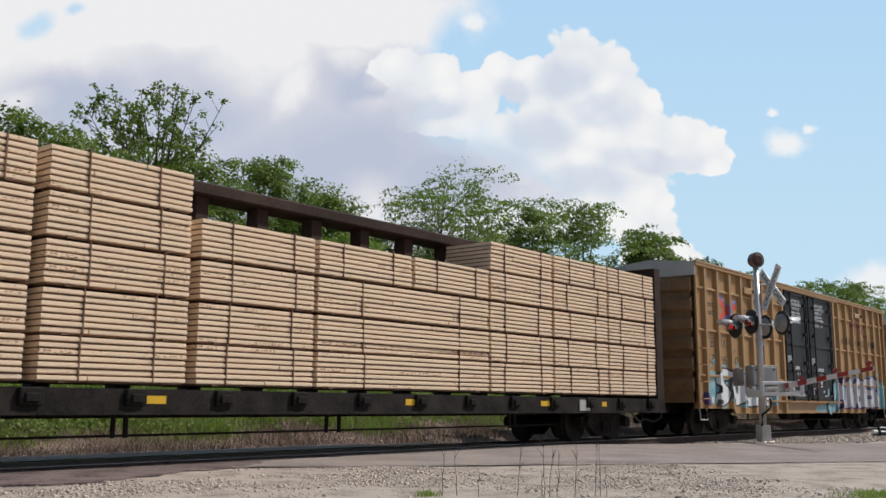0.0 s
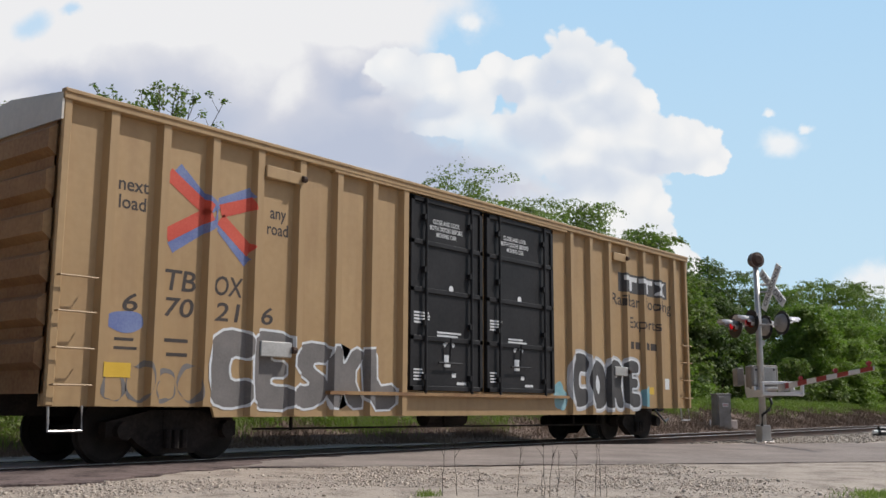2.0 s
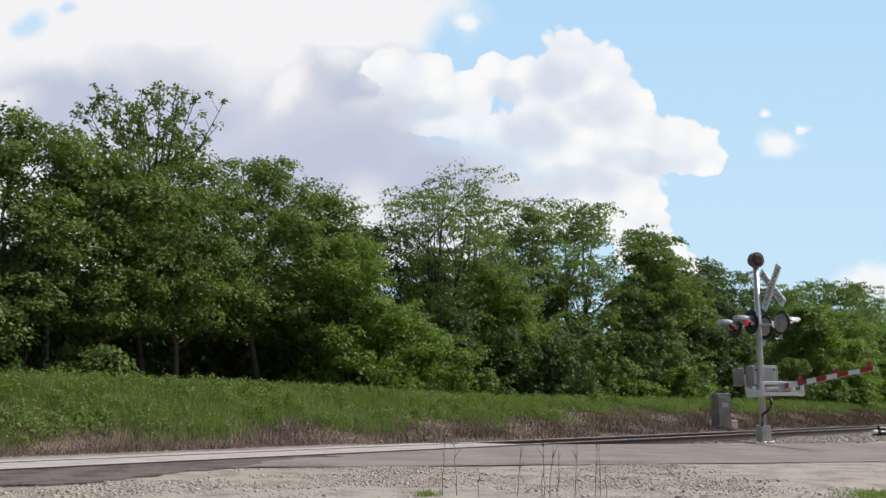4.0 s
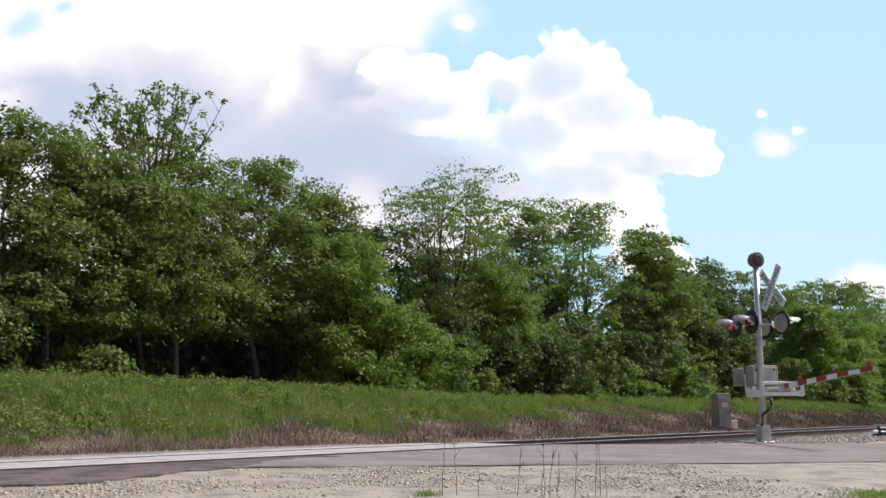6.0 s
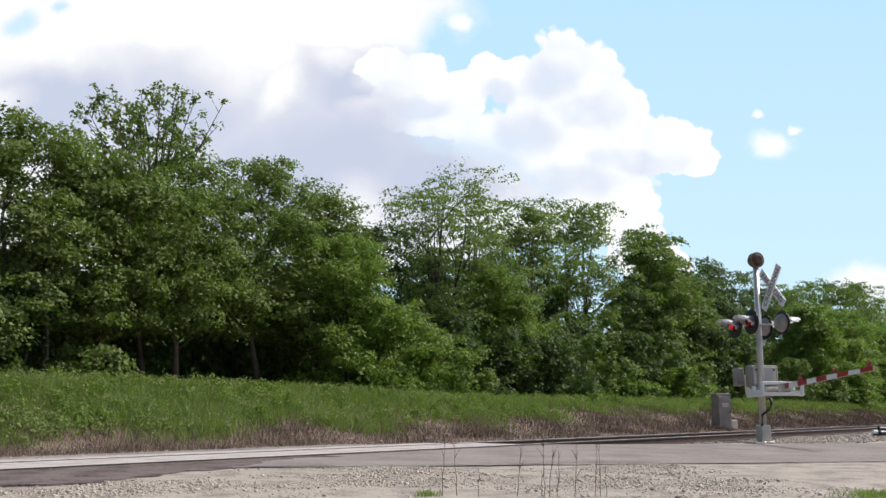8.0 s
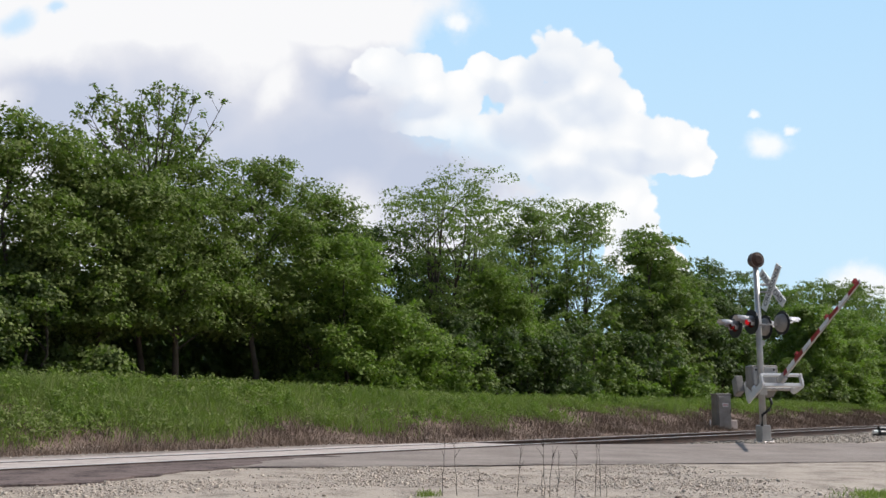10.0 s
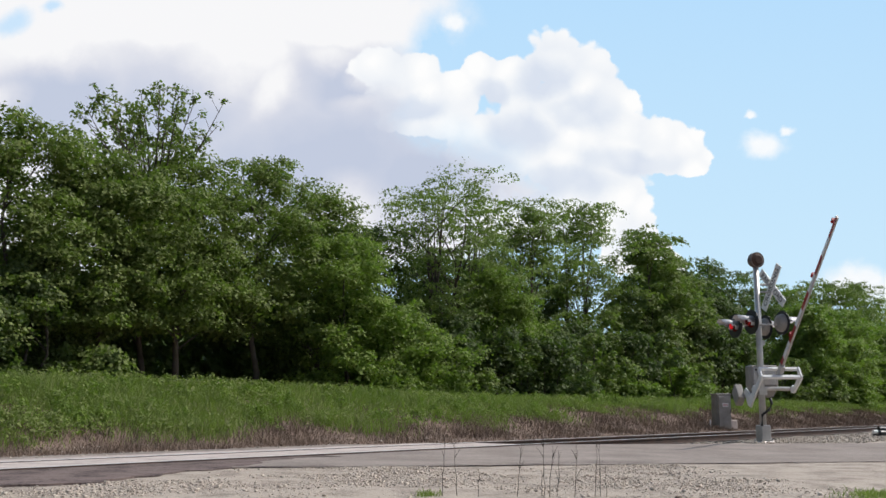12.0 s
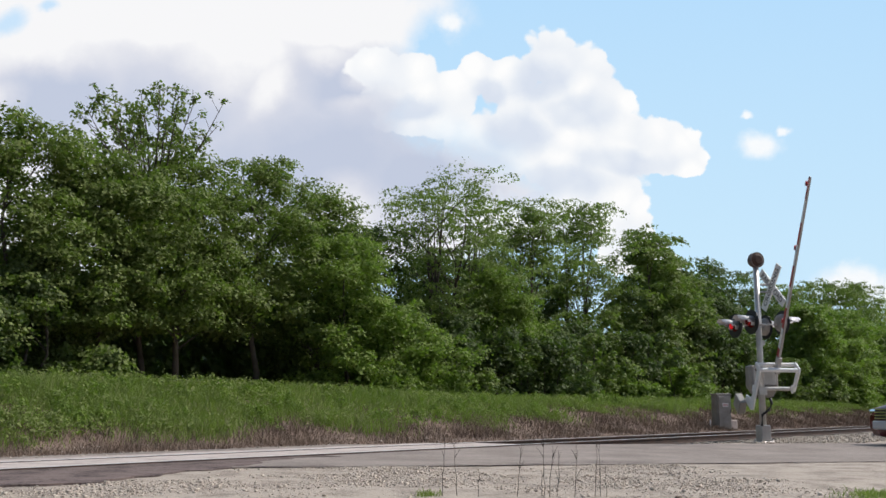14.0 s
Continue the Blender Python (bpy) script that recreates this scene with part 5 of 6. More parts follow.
def flasher(signal, x, y, z, face, lit):
    """One light unit that looks along face (+1 or -1) of the signal's x axis: target, housing, hood and a turning lens."""
    at = pose(x, y, z, 0, 0, 0 if face > 0 else 180)
    bm = bmesh.new()
    disc(bm, 0.315, -0.01)
    unit = part("light_unit", bm, M["black"], signal, "black round light target", at)
    bm = bmesh.new()
    rings = [(-0.01, 0.235), (-0.06, 0.225), (-0.12, 0.185), (-0.155, 0.12), (-0.165, 0.05)]
    rr = [[bm.verts.new((xx, r * math.cos(a), r * math.sin(a))) for a in np.linspace(0, 2 * math.pi, 20, endpoint=False)] for xx, r in rings]
    for a, b in zip(rr, rr[1:]):
        for k in range(20):
            bm.faces.new((a[k], a[(k + 1) % 20], b[(k + 1) % 20], b[k]))
    bm.faces.new(rr[-1])
    part("housing", bm, M["cabinet"], unit, "grey metal housing", smooth=True)
    bm = bmesh.new()
    for k in range(16):
        a0, a1 = math.radians(-35 + 250 * k / 16), math.radians(-35 + 250 * (k + 1) / 16)
        def q(a, xx, r):
            return bm.verts.new((xx, r * math.cos(a), r * math.sin(a)))
        ln = 0.10 + 0.36 * smooth(-0.2, 0.55, math.sin((a0 + a1) / 2))
        bm.faces.new((q(a0, 0, 0.165), q(a1, 0, 0.165), q(a1, ln, 0.165), q(a0, ln, 0.165)))
    bmesh.ops.remove_doubles(bm, verts=bm.verts, dist=0.0005)
    bmesh.ops.solidify(bm, geom=bm.faces[:], thickness=0.008)
    part("hood", bm, M["hood"], unit, smooth=True)
    bm = bmesh.new()
    disc(bm, 0.085, 0.004, 0.006, 20)
    lens = part("lens", bm, LENS_ON, unit, at=pose(0.11, 0, 0))
    bm = bmesh.new()
    disc(bm, 0.085, -0.010, 0.006, 20)
    part("lens_back", bm, LENS_OFF, lens)
    bm = bmesh.new()
    disc(bm, 0.150, 0.002, 0.004, 24)
    part("roundel", bm, LENS_OFF, unit)
    FLASHERS.append((lens, pose(0.11, 0, 0), lit))


def crossing_signal():
    s = thing("crossing_signal", pose(*MAST, -0.06, 0, 0, SIGNAL_TURN), "galvanised railway crossing signal mast with red flashers, crossbuck and bell", "crossing signal")
    bm = bmesh.new()
    tube(bm, [(0, 0, 0.1), (0, 0, 4.50)], 0.088, 0.074, 16)
    part("mast", bm, M["galv"], s, smooth=True)
    bm = bmesh.new()
    box(bm, -0.19, 0.19, -0.19, 0.19, 0.0, 0.035)
    box(bm, -0.14, 0.14, -0.14, 0.14, 0.035, 0.44)
    bevel(bm, 0.02)
    base = part("base", bm, M["galv"], s)
    for x in (-0.15, 0.15):
        for y in (-0.15, 0.15):
            bm = bmesh.new()
            tube(bm, [(x, y, 0.03), (x, y, 0.10)], 0.018, sides=6)
            part("bolt", bm, M["galv"], base)
    # bell
    bm = bmesh.new()
    tube(bm, [(0, 0, 4.48), (0, 0, 4.54)], 0.05, sides=10)
    tube(bm, [(0, 0.17, 4.69), (0, 0.14, 4.69), (0, 0.05, 4.69)], 0.10, 0.20, 22)
    tube(bm, [(0, 0.05, 4.69), (0, -0.06, 4.69), (0, -0.09, 4.69)], 0.20, 0.205, 22)
    bell = part("bell", bm, mat("bell_metal", (0.09, 0.06, 0.05), (0.16, 0.11, 0.09), 0.2, 0.6), s, "dark weathered bell")
    bm = bmesh.new()
    tube(bm, [(0, -0.09, 4.69), (0, -0.12, 4.69), (0, -0.16, 4.69)], 0.175, 0.10, 20)
    part("gong", bm, M["rust"], bell)
    # crossarms and lights
    for x in (-0.22, 0.22):
        bm = bmesh.new()
        tube(bm, [(x * 0.3, -0.40, 2.98), (x * 0.3, 0.40, 2.98)], 0.022, sides=8)
        for y in (-0.36, 0.36):
            tube(bm, [(x * 0.3, y, 2.98), (x * 1.6, y, 2.98)], 0.022, sides=8)
        part("crossarm", bm, M["galv"], s)
    flasher(s, -0.46, -0.36, 3.03, -1, False)
    flasher(s, -0.46, 0.36, 2.98, -1, True)
    flasher(s, 0.46, -0.36, 3.03, 1, False)
    flasher(s, 0.46, 0.36, 2.98, 1, True)
    bm = bmesh.new()
    box(bm, -0.02, 0.13, -0.06, 0.06, 2.46, 2.60)
    bevel(bm, 0.01)
    part("junction_box", bm, M["galv"], s)
    # crossbuck
    for k, (tilt, text) in enumerate(((-56, "CROSSING"), (45, "RAIL   ROAD"))):
        at = pose(0.40 + 0.03 * k, -0.06, 3.98) @ pose(0, 0, 0, tilt, 0, 0)
        bm = bmesh.new()
        box(bm, -0.012, 0.012, -0.66, 0.66, -0.115, 0.115)
        blade = part("crossbuck_blade", bm, M["white"], s, "white crossbuck board with black lettering", at)
        lb = letters(text, -0.55, 0.55, -0.07, 0.07, bold=0.01)
        for v in lb.verts:
            v.co = (-0.0155, -v.co.x, v.co.z)
        part("lettering", lb, M["black"], blade)
    bm = bmesh.new()
    for z in (3.86, 4.05):
        tube(bm, [(0, 0, z), (0.40, -0.06, z)], 0.025, sides=8)
    part("bracket", bm, M["galv"], s)
    # gate mechanism on the mast's far side: a cast housing that narrows downwards
    at = pose(0.20, 0.24, 1.50, 0, 0, ARM_TURN)
    bm = bmesh.new()
    a = [bm.verts.new((x, y, 0.46)) for x, y in ((-0.24, -0.36), (0.24, -0.36), (0.24, 0.34), (-0.24, 0.34))]
    b = [bm.verts.new((x, y, -0.08)) for x, y in ((-0.24, -0.36), (0.24, -0.36), (0.24, 0.34), (-0.24, 0.34))]
    c = [bm.verts.new((x, y, -0.36)) for x, y in ((-0.16, -0.20), (0.16, -0.20), (0.16, 0.22), (-0.16, 0.22))]
    bm.faces.new(a)
    bm.faces.new(c[::-1])
    for p, q in ((a, b), (b, c)):
        for k in range(4):
            bm.faces.new((p[k], p[(k + 1) % 4], q[(k + 1) % 4], q[k]))
    bevel(bm, 0.03)
    mech = part("gate_mechanism", bm, M["cabinet"], s, "grey cast gate motor housing", at)
    bm = bmesh.new()
    box(bm, 0.24, 0.262, -0.30, 0.28, -0.04, 0.41)
    bevel(bm, 0.008)
    part("cover_plate", bm, M["galv"], mech)
    for y in (-0.24, 0.22):
        bm = bmesh.new()
        tube(bm, [(0.262, y, 0.34), (0.29, y, 0.34)], 0.025, sides=6)
        part("latch", bm, M["under"], mech)
    bm = bmesh.new()
    box(bm, -0.10, 0.14, -0.10, 0.10, -0.30, -0.12)
    part("mast_clamp", bm, M["galv"], s, at=pose(0, 0, 1.50, 0, 0, ARM_TURN))
    bm = bmesh.new()
    tube(bm, [(0.14, -0.16, 1.12), (0.16, -0.18, 0.98), (0.08, -0.18, 0.84), (-0.12, -0.16, 0.70), (-0.12, -0.13, 0.42)], 0.036, sides=8)
    part("cable", bm, M["black"], s, "black flexible cable", smooth=True)
    return s


ARM_TURN = -106.0
ARM_PIVOT = (0.294, -0.079, 1.36)
signal = crossing_signal()


def gate_arm(s):
    """Arm along +x from its pivot, with its yoke and counterweights behind it."""
    bm = bmesh.new()
    tube(bm, [(0, -0.44, 0), (0, 0.44, 0)], 0.05, sides=10)
    arm = part("gate_arm", bm, M["galv"], s, "red and white striped crossing gate arm", pose(*ARM_PIVOT, 0, -3, ARM_TURN))
    for y in (-0.50, 0.50):
        bm = bmesh.new()
        rear = [(-0.30, 0.02), (-0.44, 0.40), (-0.62, 0.40), (-0.62, -0.06), (-0.52, -0.20)] if y < 0 else [(0.02, -0.16)]
        prism(bm, rear + [(0.62, -0.24), (0.72, -0.20), (0.72, 0.12), (0.60, 0.12), (0.58, -0.08), (0.12, -0.06), (0.08, 0.06), (-0.08, 0.06), (-0.12, -0.04)], y - 0.025, y + 0.025)
        bevel(bm, 0.008)
        part("yoke", bm, M["white"], arm, "white painted steel yoke")
    for k, (y, w) in enumerate(((-0.66, 0.095),)):
        bm = bmesh.new()
        box(bm, -0.86, -0.50, y - w, y + w, 0.12, 0.58 - 0.1 * k)
        bevel(bm, 0.02)
        part("counterweight", bm, M["cabinet"], arm, "grey steel counterweight")
    for nm, z0, z1 in (("lower_crossbar", -0.22, -0.13), ("upper_crossbar", 0.06, 0.13)):
        bm = bmesh.new()
        box(bm, 0.61, 0.70, -0.47, 0.47, z0, z1)
        bevel(bm, 0.012)
        part(nm, bm, M["white"], arm)
    bm = bmesh.new()
    box(bm, 0.50, 0.95, -0.05, 0.05, -0.12, 0.055)
    part("arm_socket", bm, M["galv"], arm)
    bm = bmesh.new()
    va = [bm.verts.new((0.62, y, z)) for y, z in ((-0.030, -0.070), (0.030, -0.070), (0.030, 0.070), (-0.030, 0.070))]
    vb = [bm.verts.new((5.76, y, z)) for y, z in ((-0.016, -0.042), (0.016, -0.042), (0.016, 0.042), (-0.016, 0.042))]
    bm.faces.new(va[::-1])
    bm.faces.new(vb)
    for k in range(4):
        bm.faces.new((va[k], va[(k + 1) % 4], vb[(k + 1) % 4], vb[k]))
    part("arm_bar", bm, M["galv"], arm, "grey tapering aluminium bar")
    # stripes, each a length of the tapering bar
    k, x = 1, 0.62
    while x < 5.74:
        ln = min(0.57, 5.75 - x)
        bm = bmesh.new()
        for sy in (-1, 1):
            q0, q1 = (x - 0.62) / 5.14, (x + ln - 0.62) / 5.14
            pts = []
            for u, q in ((x, q0), (x + ln, q1)):
                pts.append((u, sy * (0.034 - 0.014 * q), 0.068 - 0.028 * q))
            (u0, y0, h0), (u1, y1, h1) = pts
            bm.faces.new([bm.verts.new(c) for c in ((u0, y0, -h0), (u1, y1, -h1), (u1, y1, h1), (u0, y0, h0))])
        part("stripe", bm, M["red"] if k % 2 else M["white"], arm)
        k, x = k + 1, x + ln
    for x in (1.9, 3.9, 5.55):
        bm = bmesh.new()
        tube(bm, [(x - 0.05, 0, 0.12), (x + 0.05, 0, 0.12)], 0.042, sides=12)
        box(bm, x - 0.02, x + 0.02, -0.02, 0.02, 0.03, 0.10)
        part("arm_light", bm, M["red"], arm, "small red arm light")
    return arm


arm = gate_arm(signal)


# ---- trackside things ----
def relay_cabinet():
    x, y = 37.74, 4.55
    z = float(ground_z(x, y))
    c = thing("relay_cabinet", pose(x, y, z, 0, 0, -39), "grey steel relay cabinet beside the track", "cabinet")
    bm = bmesh.new()
    box(bm, -0.30, 0.30, -0.24, 0.24, 0.0, 1.32)
    bevel(bm, 0.015)
    part("body", bm, M["cabinet"], c)
    bm = bmesh.new()
    box(bm, -0.33, 0.33, -0.27, 0.27, 1.32, 1.38)
    bevel(bm, 0.015)
    part("lid", bm, M["cabinet"], c)
    bm = bmesh.new()
    box(bm, -0.26, 0.26, -0.315, -0.23, 0.08, 1.26)
    bevel(bm, 0.006)
    d = part("door", bm, M["cabinet"], c)
    part("notice", shapes("notice", M["white"], [(-0.10, 0.14, -0.321, -0.316, 0.86, 1.0)]), None, d, "small white notice")
    bm = bmesh.new()
    for k in range(2):
        box(bm, -0.07, 0.11, -0.3245, -0.3215, 0.89 + 0.05 * k, 0.915 + 0.05 * k)
    part("notice_bars", bm, M["red"], d)
    bm = bmesh.new()
    tube(bm, [(0.21, -0.31, 0.60), (0.21, -0.36, 0.60), (0.21, -0.36, 0.74), (0.21, -0.31, 0.74)], 0.012, sides=6)
    part("handle", bm, M["black"], d)
    p2 = thing("marker_post", pose(x - 0.62, y + 0.2, z), "thin white marker post", "post")
    bm = bmesh.new()
    tube(bm, [(0, 0, -0.1), (0, 0, 0.36)], 0.03, sides=8)
    part("post", bm, M["white"], p2)
    p3 = thing("concrete_block", pose(x + 0.72, y - 0.05, z, 0, 0, -30), "low grey concrete block by the cabinet", "block")
    bm = bmesh.new()
    box(bm, -0.22, 0.22, -0.2, 0.2, -0.05, 0.34)
    bevel(bm, 0.03)
    part("block", bm, M["concrete"], p3)


def track_machine():
    m = thing("track_machine", pose(32.4, -2.85, -0.06, 0, 0, -39), "low black track machine with a white cap on the ballast", "machine")
    bm = bmesh.new()
    box(bm, -0.12, 0.9, -0.2, 0.2, 0.0, 0.2)
    bevel(bm, 0.04)
    part("body", bm, M["black"], m)
    bm = bmesh.new()
    tube(bm, [(-0.02, 0, 0.24), (0.85, 0, 0.24)], 0.085, sides=12)
    part("motor", bm, M["black"], m)
    bm = bmesh.new()
    tube(bm, [(-0.26, -0.05, 0.16), (-0.12, -0.05, 0.16)], 0.06, sides=10)
    part("cap", bm, M["white"], m, "white end cap")


relay_cabinet()
track_machine()


def crossing_surface():
    """Panels between and beside the rails where the road crosses, and the dark tar patch."""
    for k in range(9):
        for nm, y0, y1, mt in (("crossing_panel", 0.83, 2.20, "concrete"), ("crossing_panel", 2.36, 3.0, "concrete")):
            x0 = 3.0 + 1.83 * k - (y0 + y1) * 0.35
            bm = bmesh.new()
            box(bm, x0, x0 + 1.80, y0, y1, -0.12, -0.012)
            bevel(bm, 0.008)
            tagged(part(nm, bm, M[mt], None), "worn pinkish grey concrete panel between the rails", "panel", "panels of the crossing", "structure")
    def near(k):
        x = 0.5 + 11.5 * k
        return (x, -1.6 + 1.9 * smooth(5.5, 11.5, x) + 0.22 * math.sin(7 * k) + 0.12 * math.sin(23 * k) + 0.08 * math.sin(61 * k) + 0.05 * math.sin(137 * k))
    def far(k):
        return (0.5 + 11.5 * k, 0.72)
    tagged(new("tar_patch", strip("tar_patch", near, far, -0.024, M["tar"], 180, 0.05)), "dark tar patch along the near rail", "asphalt", kind="structure")
    r = random.Random(11)
    for j, (s0, s1, c0) in enumerate(((2.6, 4.4, 0.05), (4.9, 5.7, 0.02), (6.3, 9.4, 0.04), (10.2, 12.4, 0.03), (12.9, 19.5, 0.05), (-1.5, 3.5, 0.7), (6.0, 9.0, 0.25), (4.5, 7.0, 6.2), (11.0, 13.6, 0.35), (0.5, 2.4, 4.6))):
        bm = bmesh.new()
        prev = None
        n = 26
        for k in range(n + 1):
            s = s0 + (s1 - s0) * k / n
            c = c0 + 0.06 * math.sin(3 * s + j) + r.uniform(-0.03, 0.03)
            w = 0.004 + (0.05 if c0 < 0.1 else 0.028) * math.sin(math.pi * k / n) * r.uniform(0.5, 1)
            a, b = road_at(s, c - w), road_at(s, c + w)
            cur = (bm.verts.new((*a, -0.0265)), bm.verts.new((*b, -0.0265)))
            if prev:
                bm.faces.new((prev[0], cur[0], cur[1], prev[1]))
            prev = cur
        tagged(part("road_crack", bm, M["tar"], None), "dark crack in the asphalt", "crack", "cracks in the road", "structure")


crossing_surface()


# ---- a car that drives up ----
CAR_S, CAR_C = 22.25, 5.9
CAR_TURN = math.degrees(math.atan2(-ROAD_DIR.y, -ROAD_DIR.x))


def make_auto():
    """Local +x is forward, the front bumper at x = 0."""
    a = thing("car", Matrix(), "dark red crossover car with a chrome grille on the road", "car")
    paint = mat("dark_red_car_paint", (0.10, 0.008, 0.012), (0.13, 0.012, 0.016), 1.0, 0.22)
    glass = mat("car_glass", (0.02, 0.022, 0.025), (0.03, 0.03, 0.033), 1.0, 0.05)
    chrome = mat("chrome", (0.75, 0.75, 0.76), (0.8, 0.8, 0.8), 1.0, 0.12, metal=1.0)
    def loft(secs, mt, nm, parent=a, label=""):
        bm = bmesh.new()
        rings = []
        for x, w, z0, z1 in secs:
            ring = []
            for k in range(16):
                t = 2 * math.pi * k / 16
                c, s = math.cos(t), math.sin(t)
                q = (abs(c) ** 4 + abs(s) ** 4) ** -0.25
                ring.append(bm.verts.new((x, q * c * w, (z0 + z1) / 2 + q * s * (z1 - z0) / 2)))
            rings.append(ring)
        for p_, q_ in zip(rings, rings[1:]):
            for k in range(16):
                bm.faces.new((p_[k], p_[(k + 1) % 16], q_[(k + 1) % 16], q_[k]))
        bm.faces.new(rings[0])
        bm.faces.new(rings[-1][::-1])
        return part(nm, bm, mt, parent, label, smooth=True)
    loft([(0.0, 0.74, 0.20, 0.78), (-0.10, 0.86, 0.17, 0.90), (-0.35, 0.91, 0.22, 0.96), (-1.2, 0.93, 0.22, 1.04), (-2.6, 0.94, 0.22, 1.06), (-4.2, 0.92, 0.24, 1.06), (-4.6, 0.84, 0.3, 1.0)], paint, "body")
    loft([(-1.15, 0.76, 0.98, 1.06), (-1.95, 0.70, 0.98, 1.55), (-2.6, 0.69, 0.98, 1.63), (-3.8, 0.67, 0.98, 1.58), (-4.45, 0.70, 0.98, 1.15)], glass, "cabin_glass")
    loft([(-1.85, 0.62, 1.50, 1.57), (-2.6, 0.66, 1.56, 1.67), (-3.9, 0.62, 1.52, 1.61)], paint, "roof")
    g = part("grille", shapes("grille", M["black"], [(-0.06, 0.02, -0.52, 0.52, 0.58, 0.84)], 0.02), None, a, "black grille with chrome bars")
    bm = bmesh.new()
    for k in range(4):
        box(bm, 0.0, 0.035, -0.51, 0.51, 0.60 + 0.07 * k, 0.625 + 0.07 * k)
    part("grille_bars", bm, chrome, g)
    part("bumper", shapes("bumper", mat("silver_trim", (0.52, 0.51, 0.52), (0.62, 0.61, 0.62), 0.5, 0.4), [(-0.10, 0.05, -0.60, 0.60, 0.36, 0.56)], 0.03), None, a)
    for y in (-0.62, 0.62):
        part("headlight", shapes("headlight", chrome, [(-0.30, -0.02, y - 0.17, y + 0.17, 0.66, 0.82)], 0.04), None, a, "clear headlight")
        part("mirror", shapes("mirror", paint, [(-1.62, -1.45, y * 1.65 - 0.10, y * 1.65 + 0.10, 1.04, 1.2)], 0.03), None, a)
        for x in (-0.85, -3.65):
            bm = bmesh.new()
            tube(bm, [(x, y * 1.28, 0.34), (x, y * 1.52, 0.34)], 0.34, sides=24)
            w = part("tyre", bm, M["black"], a)
            bm = bmesh.new()
            tube(bm, [(x, y * 1.30, 0.34), (x, y * 1.535, 0.34)], 0.22, sides=20)
            part("rim", bm, chrome, w)
    return a


auto = make_auto()


# ---- stones, stalks and tufts ----
def stones(name, x, y, size, material, label, z=None):
    """Loose stones: squashed, knobbly eight-cornered lumps."""
    k = len(x)
    base = np.array([(a, b, c) for a in (-1, 1) for b in (-1, 1) for c in (-1, 1)], float)
    faces = np.array([(0, 1, 3, 2), (4, 6, 7, 5), (0, 4, 5, 1), (2, 3, 7, 6), (0, 2, 6, 4), (1, 5, 7, 3)])
    v = base[None] * rng.uniform(0.25, 1.0, (k, 8, 3))
    a = rng.uniform(0, 2 * np.pi, k)
    c, s = np.cos(a)[:, None], np.sin(a)[:, None]
    v = np.stack([v[..., 0] * c - v[..., 1] * s, v[..., 0] * s + v[..., 1] * c, v[..., 2] * 0.65], -1) * size[:, None, None] * 0.5
    zz = ground_z(x, y) if z is None else z
    v = v + np.stack([x, y, zz + size * 0.12], -1)[:, None, :]
    f = (faces[None] + 8 * np.arange(k)[:, None, None]).reshape(-1, 4)
    return tagged(new(name, soup(name, v.reshape(-1, 3), f, material)), label, "gravel", kind="stuff")


def make_stones():
    s, c = rng.uniform(-3, 14, 90000), rng.uniform(-5.5, -0.02, 90000)
    x, y = ROAD_DIR.x * s + ROAD_N.x * (4.85 + c), ROAD_DIR.y * s + ROAD_N.y * (4.85 + c)
    patch = ripple(x * 1.6, y * 1.6) + 0.8 * ripple(x * 4.1 + 2, y * 3.7) + rng.normal(0, 0.6, len(x))
    keep = (patch > 0.2) & (y < -0.2 - 1.4 * smooth(11.0, 7.0, x)) & (y > -11)
    x, y = x[keep], y[keep]
    stones("loose_gravel", x, y, np.clip(rng.lognormal(-4.25, 0.5, len(x)), 0.007, 0.07), M["stone"], "loose pale gravel stones on the verge")
    x, y = rng.uniform(16, 65, 36000), rng.uniform(-4.2, 3.8, 36000)
    keep = (road_side(x, y) > 7.75 + 0.25 * ripple(x * 3, y * 3)) & (rng.random(len(x)) < np.clip(26 / x, 0, 1) ** 1.5)
    x, y = x[keep], y[keep]
    stones("ballast", x, y, rng.uniform(0.035, 0.085, len(x)), M["ballast"], "crushed stone ballast along the track")
    x, y = rng.uniform(7, 40, 900), rng.uniform(3.3, 4.8, 900)
    stones("bank_stones", x, y, np.clip(rng.lognormal(-3.4, 0.5, len(x)), 0.015, 0.11), M["ballast"], "scattered stones at the foot of the bank")


def stalk(x, y, h, seed):
    r = random.Random(seed)
    s = thing("dry_stalk", pose(x, y, float(ground_z(x, y)), 0, 0, r.uniform(0, 360)), "thin dead weed stalk with bare side twigs", "weed", "dry stalks on the verge")
    bm = bmesh.new()
    lean = Vector((r.uniform(-0.08, 0.08), r.uniform(-0.08, 0.08), 1))
    pts = [lean * (h * k / 6) + Vector((r.uniform(-0.01, 0.01), r.uniform(-0.01, 0.01), 0)) * (k > 0) for k in range(7)]
    tube(bm, pts, 0.0034, 0.0015, 5)
    part("stem", bm, M["bark"], s)
    for k in range(r.randint(2, 5)):
        i = r.randint(2, 5)
        d = Vector((r.uniform(-1, 1), r.uniform(-1, 1), r.uniform(0.8, 2.2))).normalized() * h * r.uniform(0.12, 0.28)
        bm = bmesh.new()
        tube(bm, [pts[i], pts[i] + d * 0.5 + Vector((0, 0, 0.01)), pts[i] + d], 0.0026, 0.0012, 4)
        part("twig", bm, M["bark"], s)


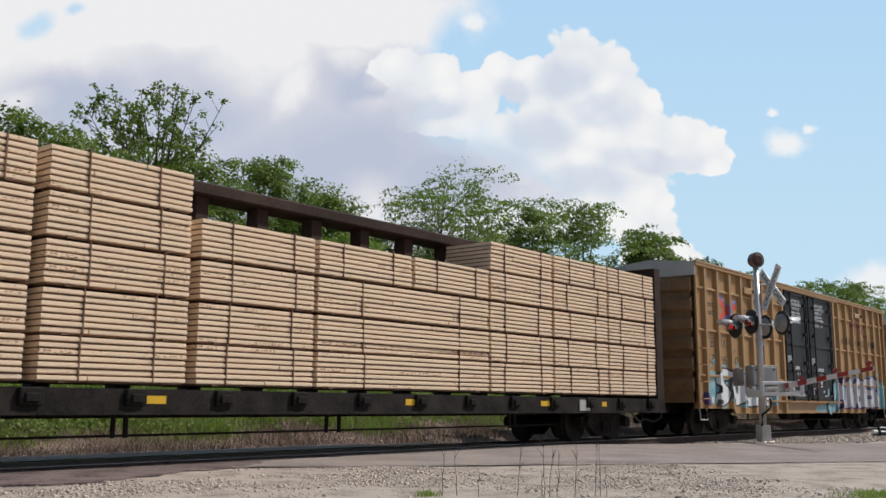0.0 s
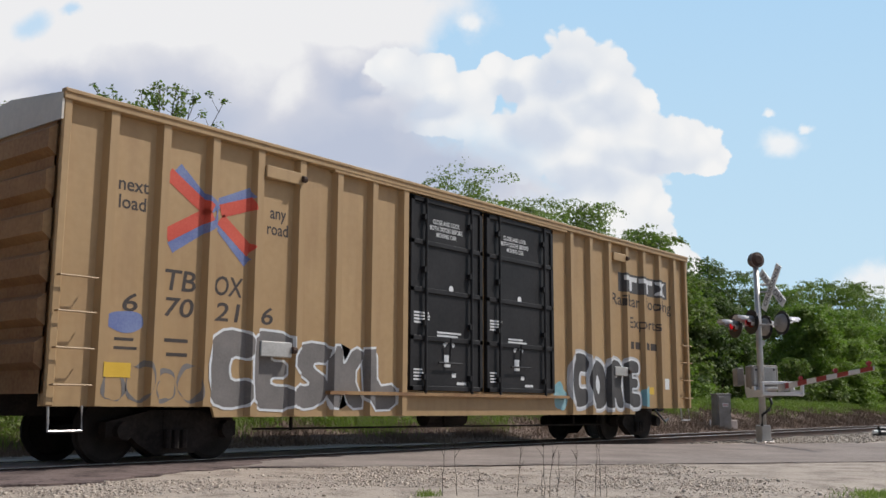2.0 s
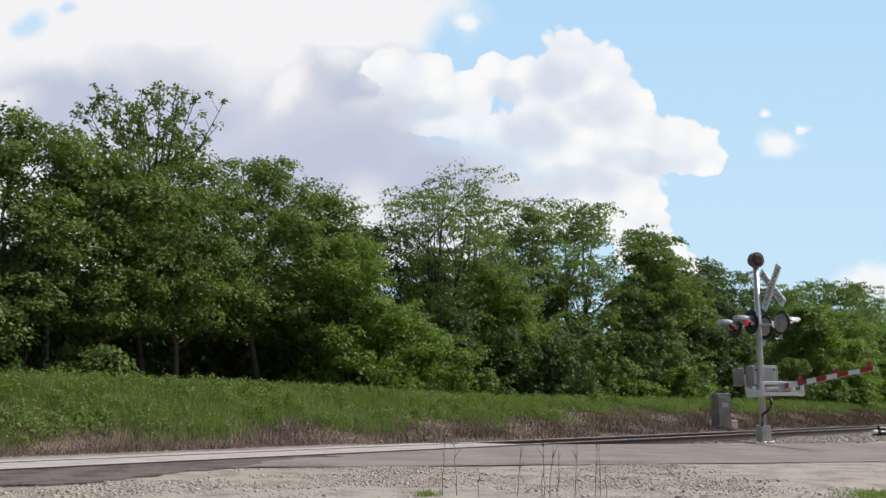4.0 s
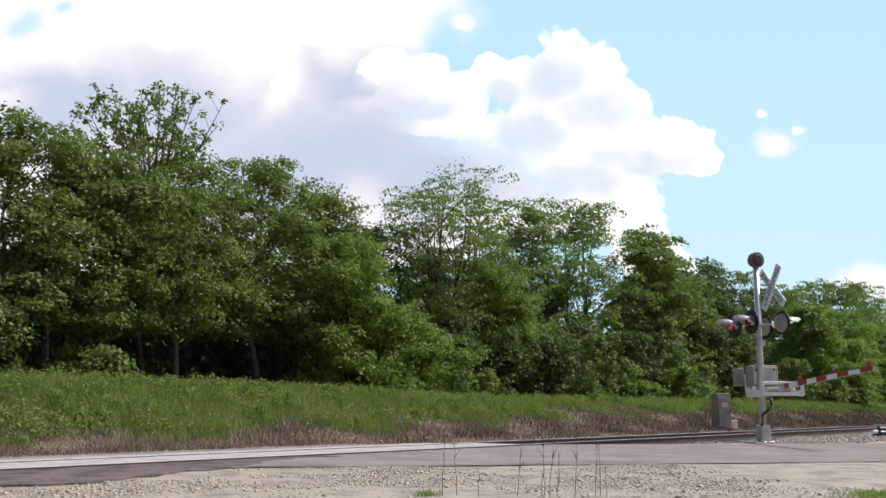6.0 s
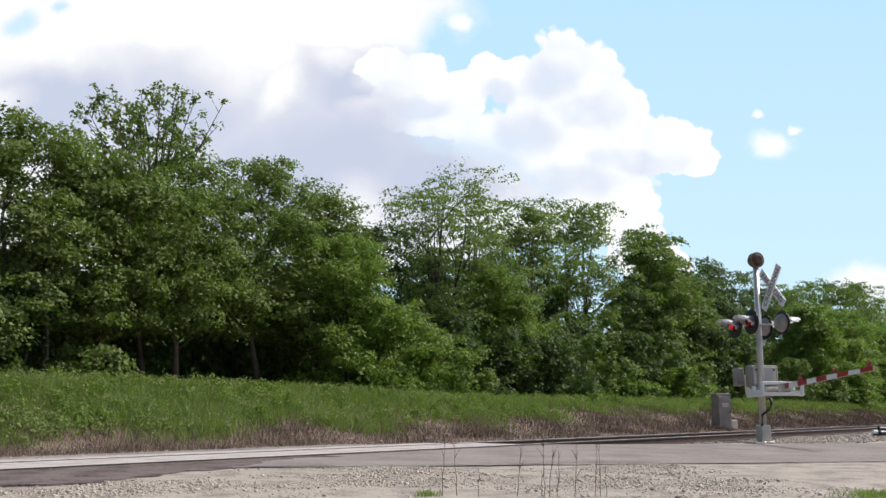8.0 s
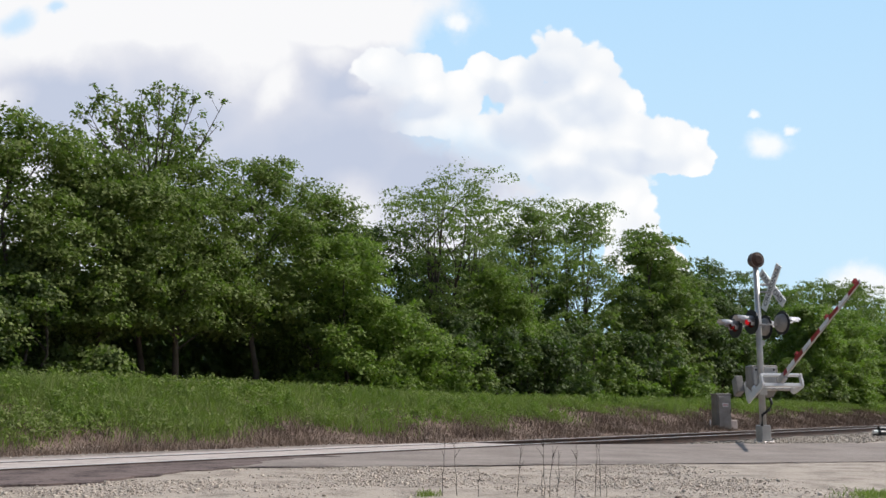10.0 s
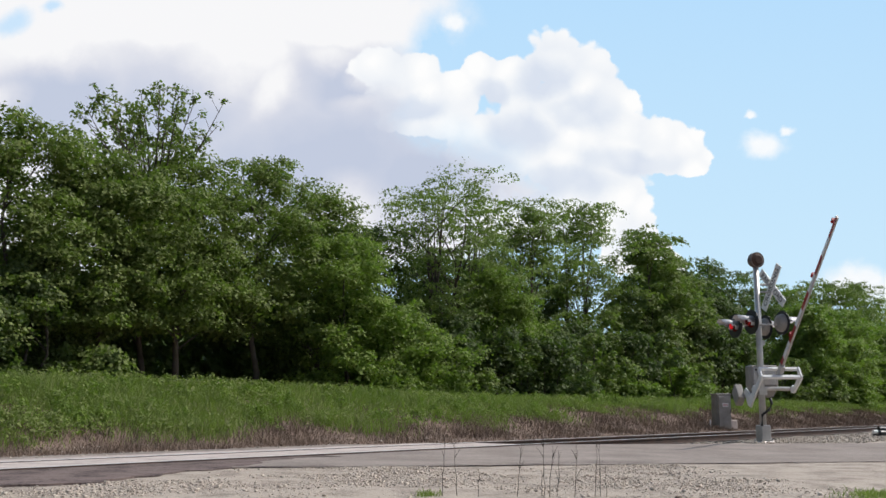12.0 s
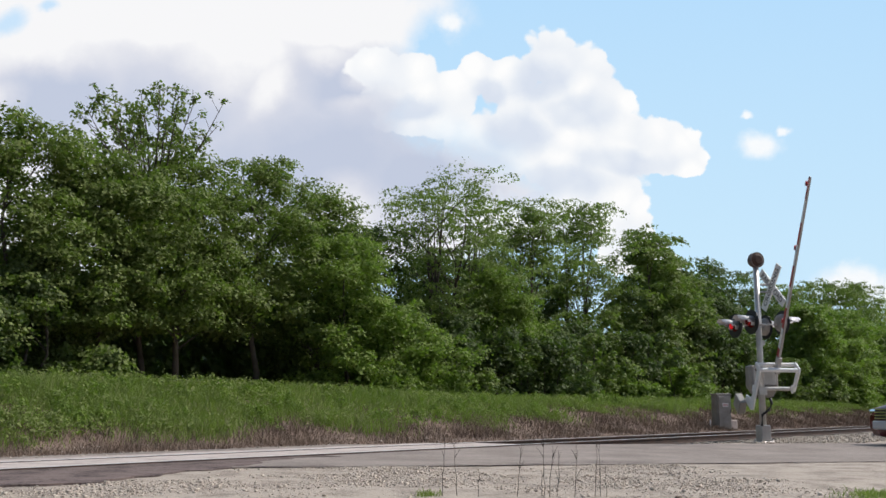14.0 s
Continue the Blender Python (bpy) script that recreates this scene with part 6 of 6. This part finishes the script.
make_stones()
for k, (x, y, h) in enumerate(((7.50, -5.62, 0.56), (7.60, -5.72, 0.54), (7.95, -6.18, 0.52), (8.08, -6.40, 0.56), (8.12, -6.44, 0.54), (8.16, -6.50, 0.44), (8.28, -6.62, 0.52), (8.42, -6.76, 0.56), (8.46, -6.80, 0.50), (8.50, -6.84, 0.30), (7.70, -5.90, 0.26), (8.20, -6.3, 0.22))):
    stalk(x, y, h, k)
x, y = rng.normal(10.35, 0.28, 800), rng.normal(-8.85, 0.16, 800)
blades("verge_tuft", x, y, rng.uniform(0.03, 0.10, 800), 0.004 + 0 * x, M["grass"], "low tuft of green grass on the gravel")
x, y = rng.normal(7.42, 0.07, 160), rng.normal(-5.50, 0.06, 160)
blades("verge_tuft", x, y, rng.uniform(0.03, 0.10, 160), 0.004 + 0 * x, M["grass"], "small weed on the gravel")


# ---- all that moves ----
TRAIN = [(0.0, 25.738), (0.5, 15.605), (1.0, 5.476), (1.5, -4.061), (2.0, -14.33), (2.5, -24.413), (3.0, -34.46), (4.0, -54.6), (5.0, -74.7), (14.0, -255.6)]
CAR_GAP = 20.838


def motions():
    walk(car_1, [(t, pose(x, 0, 0)) for t, x in TRAIN])
    walk(car_2, [(t, pose(x + CAR_GAP, 0, 0)) for t, x in TRAIN])
    walk(flat, [(t, pose(x + LUMBER_OFFSET, 0, 0)) for t, x in TRAIN])
    for b, x0, y0, z0 in LUMBER:
        walk(b, [(t, pose(x + x0, y0, z0)) for t, x in TRAIN])
    turn = [(k / FPS, -84.0 * k) for k in range(421)]
    for w, dx in WHEELS:
        walk(w, [(t, pose(dx, 0, 0.457, 0, a % 360, 0)) for t, a in turn])
    walk(arm, [(t, pose(*ARM_PIVOT, 0, -a, ARM_TURN)) for t, a in ((0, 3.0), (8.25, 3.0), (8.8, 8.0), (10.3, 24.0), (11.0, 30.0), (12.5, 43.5), (14.0, 57.0))])
    for disc, m, lit in FLASHERS:
        rows, state = [(0.0, 0.0 if lit else 180.0)], lit
        t = 0.42
        while t < 13.9:
            a = 0.0 if state else 180.0
            rows += [(t, a), (t + 1 / 30, a + 60), (t + 2 / 30, a + 120), (t + 0.1, a + 180)]
            state = not state
            t += 0.757
        rows.append((14.0, 0.0 if state else 180.0))
        walk(disc, [(t, m @ pose(0, 0, 0, 0, 0, a)) for t, a in rows])
    drive = []
    for t in (0.0, 13.0, 14.0):
        x, y = road_at(CAR_S + 7.5 * (14.0 - t), CAR_C)
        drive.append((t, pose(x, y, -0.03, 0, 0, CAR_TURN)))
    walk(auto, drive)
    walk(backdrop, [(0, pose(0, -11.687, 0, 0, 0, -0.70)), (14, pose(0, -11.687, 0, 0, 0, 0.70))])


motions()
